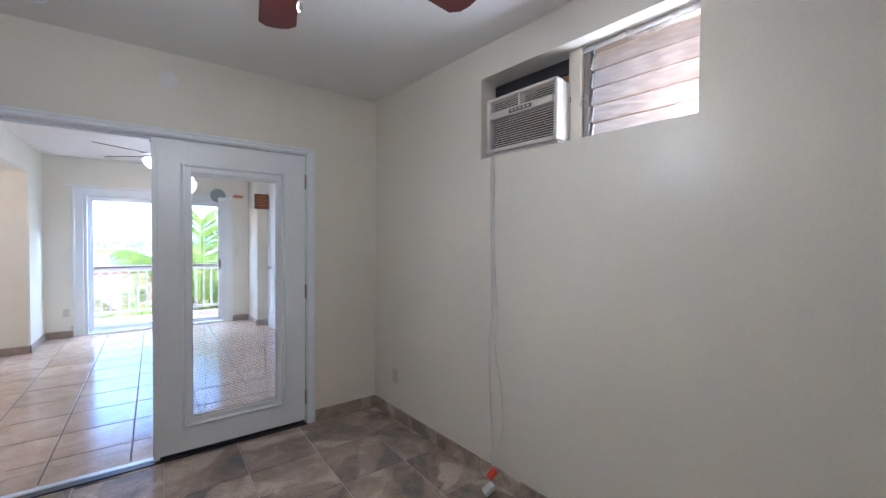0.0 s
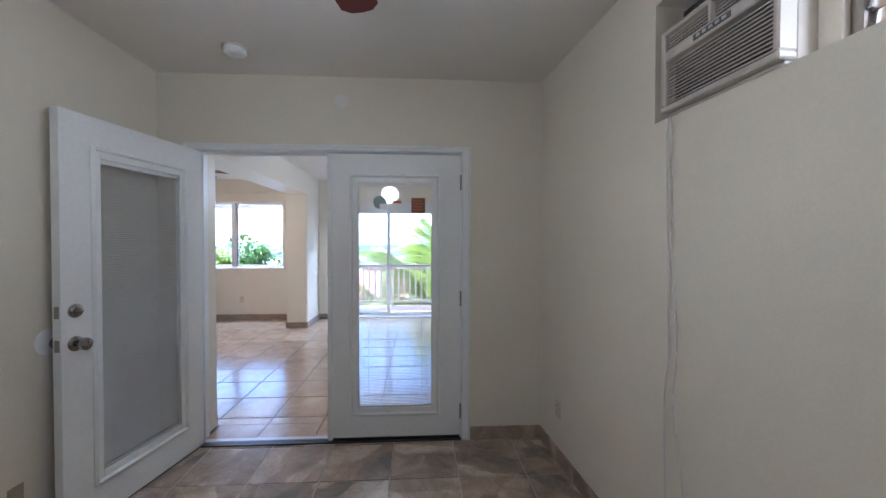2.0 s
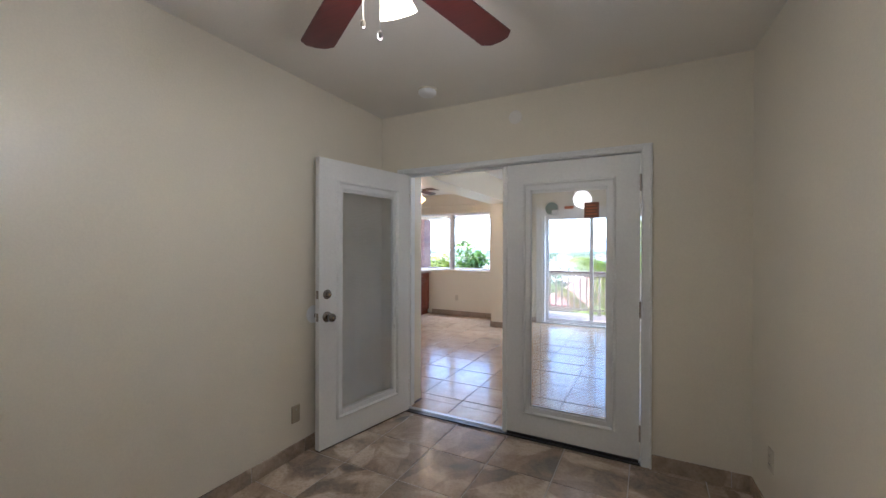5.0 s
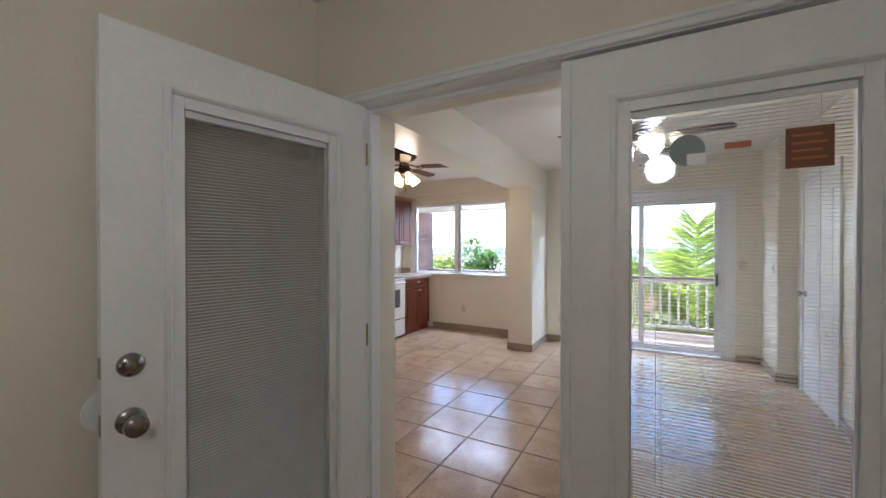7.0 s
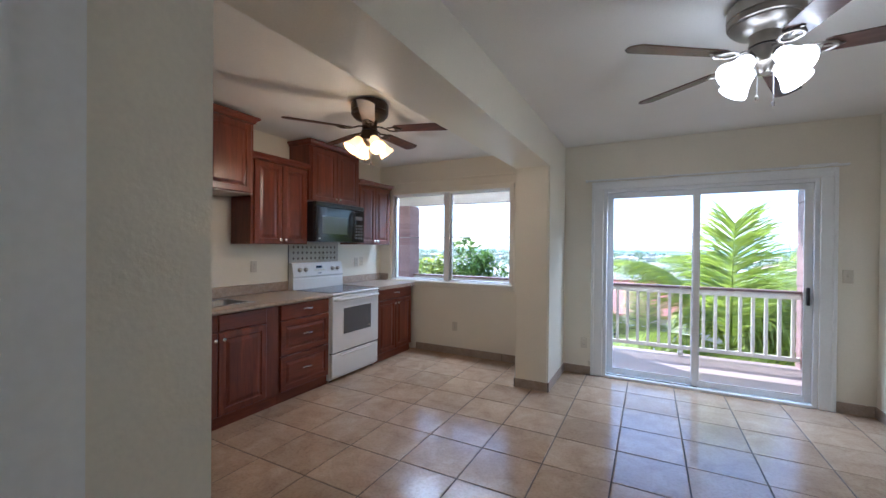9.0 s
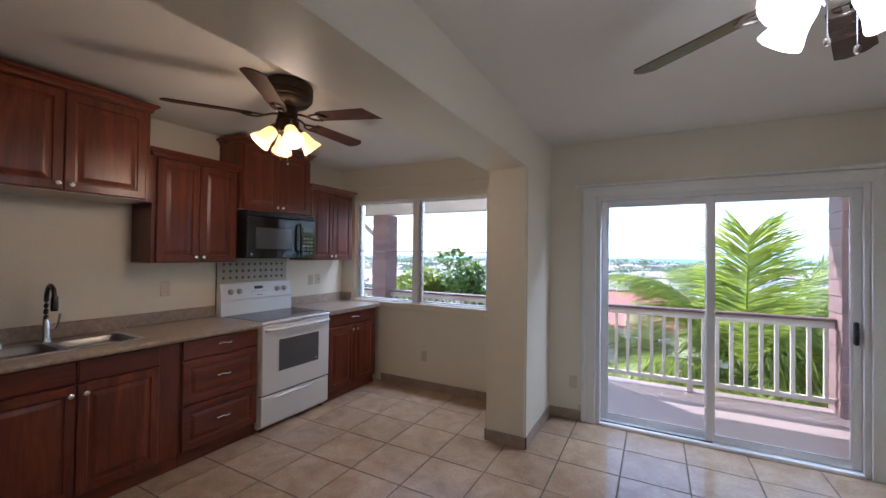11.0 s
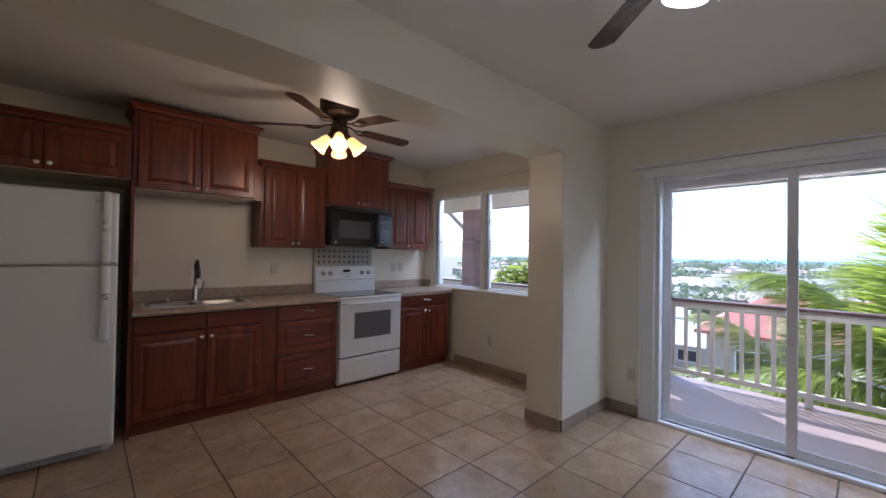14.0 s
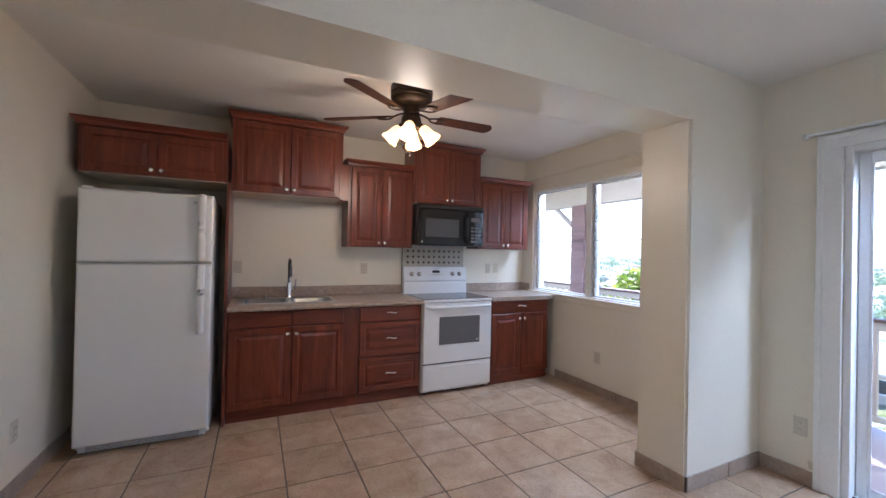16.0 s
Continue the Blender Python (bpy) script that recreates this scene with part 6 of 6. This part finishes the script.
house("tan two-storey house with a faded red hipped roof down the slope", (-1.2, 37.6, land_z(37.6)), 11, 6, 6.7, 2.1, 5, REDROOF)
house("tan house with a pale roof beyond the street", (-14.5, 58, land_z(58)), 11.5, 8.5, 2.7, 2.2, 6, PALEROOF)
house("tan house with a pale roof beyond the street", (-3.4, 92, land_z(92)), 12, 9, 3.2, 2.4, -8, PALEROOF)
house("tan house with a pale roof beyond the street", (-26, 78, land_z(78)), 12, 9, 2.9, 2.2, 12, PALEROOF)
house("tan house with a faded red hipped roof beyond the street", (13, 74, land_z(74)), 12, 9, 2.9, 2.2, -14, REDROOF)


def car(label, at, rz):
    root = thing("parked_car", label, "car", at, rz)
    bm = bmesh.new()
    prof = [(-2.1, 0.35), (-2.1, 0.85), (-1.3, 0.95), (-0.7, 1.45), (0.9, 1.45), (1.6, 0.98), (2.1, 0.9), (2.1, 0.35)]
    a, b = [[bm.verts.new((x, y, z)) for x, z in prof] for y in (-0.85, 0.85)]
    bm.faces.new(a), bm.faces.new(b)
    for k in range(len(prof)):
        bm.faces.new((a[k], a[(k + 1) % 8], b[(k + 1) % 8], b[k]))
    bmesh.ops.bevel(bm, geom=list(bm.edges), offset=0.08, segments=2, affect="EDGES")
    part("body", bm, CARWHITE, root, "white car body", True)
    for s in (-1, 1):
        part("side_glass", moved(box(-0.75, 1.0, -0.01, 0.01, 1.0, 1.36, 0.005), Matrix.Translation((0, s * 0.86, 0))), WINDARK, root)
        for x in (-1.35, 1.35):
            w = part("wheel", lathe([(0.0, -0.1), (0.3, -0.1), (0.33, -0.06), (0.33, 0.06), (0.3, 0.1), (0, 0.1)], (x, s * 0.8, 0.33), 18, turn=Matrix.Rotation(radians(90), 4, "X")), BLACK, root, "", True)
            part("rim", lathe([(0.2, 0.0), (0.18, 0.012), (0, 0.015)], (x, s * 0.905, 0.33), 14, turn=Matrix.Rotation(radians(-90 * s), 4, "X")), STEEL, w)


car("white hatchback parked on the street", (-9.5, 44.5, -11.0 + 0.05), 8)
car("white hatchback parked on the street", (-15.5, 45.2, -11.0 + 0.05), -4)


def town():
    """The far town and its trees, past counting."""
    rng = random.Random(5)
    walls_bm, roofs, greens = bmesh.new(), bmesh.new(), bmesh.new()
    for _ in range(300):
        y = 110 * (1200 / 110) ** rng.random()
        x = rng.uniform(-0.95, 0.65) * y
        z = land_z(y)
        w, d, h = rng.uniform(8, 20), rng.uniform(8, 14), rng.uniform(2.6, 4.6)
        m = pose(x, y, z, 0, 0, rng.uniform(-25, 25))
        b = box(-w / 2, w / 2, -d / 2, d / 2, -1, h)
        bmesh.ops.transform(b, matrix=m, verts=b.verts)
        for f in b.faces:
            walls_bm.faces.new([walls_bm.verts.new(v.co) for v in f.verts])
        b.free()
        lo = [m @ Vector((sx * (w / 2 + 0.5), sy * (d / 2 + 0.5), h)) for sx, sy in ((-1, -1), (1, -1), (1, 1), (-1, 1))]
        q = rng.uniform(0.6, 2.4)
        r0, r1 = m @ Vector((-w * 0.25, 0, h + q)), m @ Vector((w * 0.25, 0, h + q))
        L = [roofs.verts.new(p) for p in lo]
        R0, R1 = roofs.verts.new(r0), roofs.verts.new(r1)
        for f in ((L[0], L[1], R1, R0), (L[2], L[3], R0, R1), (L[1], L[2], R1), (L[3], L[0], R0)):
            roofs.faces.new(f)
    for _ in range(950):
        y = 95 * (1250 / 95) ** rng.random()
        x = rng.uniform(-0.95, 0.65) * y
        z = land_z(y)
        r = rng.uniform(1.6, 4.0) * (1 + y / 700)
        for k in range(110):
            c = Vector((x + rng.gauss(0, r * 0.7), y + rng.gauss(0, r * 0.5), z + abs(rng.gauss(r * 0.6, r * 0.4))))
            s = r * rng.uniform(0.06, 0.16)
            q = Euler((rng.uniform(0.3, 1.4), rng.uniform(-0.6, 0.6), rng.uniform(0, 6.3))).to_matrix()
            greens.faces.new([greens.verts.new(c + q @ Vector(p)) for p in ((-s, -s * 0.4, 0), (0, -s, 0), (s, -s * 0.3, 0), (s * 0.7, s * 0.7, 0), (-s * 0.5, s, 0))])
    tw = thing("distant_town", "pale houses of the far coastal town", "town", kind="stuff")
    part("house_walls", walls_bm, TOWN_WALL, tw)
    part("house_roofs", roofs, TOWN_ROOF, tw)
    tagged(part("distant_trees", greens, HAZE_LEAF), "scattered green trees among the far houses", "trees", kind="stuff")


def island_mat(name, stops):
    m, nt, bs = material(name)
    g = nt.nodes.new("ShaderNodeNewGeometry")
    nt.links.new(ramp(nt, g.outputs["Random Per Island"], stops), bs.inputs["Base Color"])
    bs.inputs["Roughness"].default_value = 0.8
    return m


TOWN_WALL = island_mat("far_house_wall", [(0, (0.34, 0.3, 0.26)), (0.5, (0.46, 0.42, 0.37)), (1, (0.55, 0.52, 0.48))])
TOWN_ROOF = island_mat("far_house_roof", [(0, (0.42, 0.4, 0.38)), (0.4, (0.26, 0.24, 0.22)), (0.7, (0.5, 0.47, 0.44)), (1, (0.36, 0.19, 0.14))])
town()

# ---- floor tiles, each a piece of its own ----


def lay_tiles(floor, mat, x0, x1, y0, y1, ox, oy, pitch, gap, z=0.0):
    """A straight grid of tiles cut at the walls; whole tiles share one mesh."""
    whole = {}
    i0, i1 = math.floor((x0 - ox) / pitch), math.ceil((x1 - ox) / pitch)
    j0, j1 = math.floor((y0 - oy) / pitch), math.ceil((y1 - oy) / pitch)
    for i in range(i0, i1):
        for j in range(j0, j1):
            a, b = max(x0, ox + i * pitch + gap / 2), min(x1, ox + (i + 1) * pitch - gap / 2)
            c, d = max(y0, oy + j * pitch + gap / 2), min(y1, oy + (j + 1) * pitch - gap / 2)
            if b - a < 0.02 or d - c < 0.02:
                continue
            key = (round(b - a, 3), round(d - c, 3))
            if key not in whole:
                w, h = (b - a) / 2, (d - c) / 2
                bm = bmesh.new()
                loops = []
                for ins, zz in ((0.0, -0.012), (0.0, -0.002), (0.002, -0.0003), (0.005, 0.0)):
                    loops.append([bm.verts.new((sx * (w - ins), sy * (h - ins), zz)) for sx, sy in ((-1, -1), (1, -1), (1, 1), (-1, 1))])
                for p, q in zip(loops, loops[1:]):
                    for k in range(4):
                        bm.faces.new((p[k], p[(k + 1) % 4], q[(k + 1) % 4], q[k]))
                bm.faces.new(loops[-1])
                ob = part("tile", bm, mat, floor)
                whole[key] = ob
            else:
                ob = copy_part(whole[key], "tile", floor, Matrix())
            ob.matrix_basis = pose((a + b) / 2, (c + d) / 2, z + random.uniform(-0.0004, 0.0004), random.uniform(-0.06, 0.06), random.uniform(-0.06, 0.06), 0)


lay_tiles(FLOOR_K, TILE_K, -3.6, 1.74, 3.625, 7.86, -0.312, 5.392, 0.4125, 0.0075)
lay_tiles(FLOOR_B, TILE_B, -0.92, 2.06, Y0, 3.318, 1.088, 2.862, 0.412, 0.007)
lay_tiles(FLOOR_K, TILE_K, -0.664, 1.146, 3.397, 3.625, -0.312, 5.392, 0.4125, 0.0075)
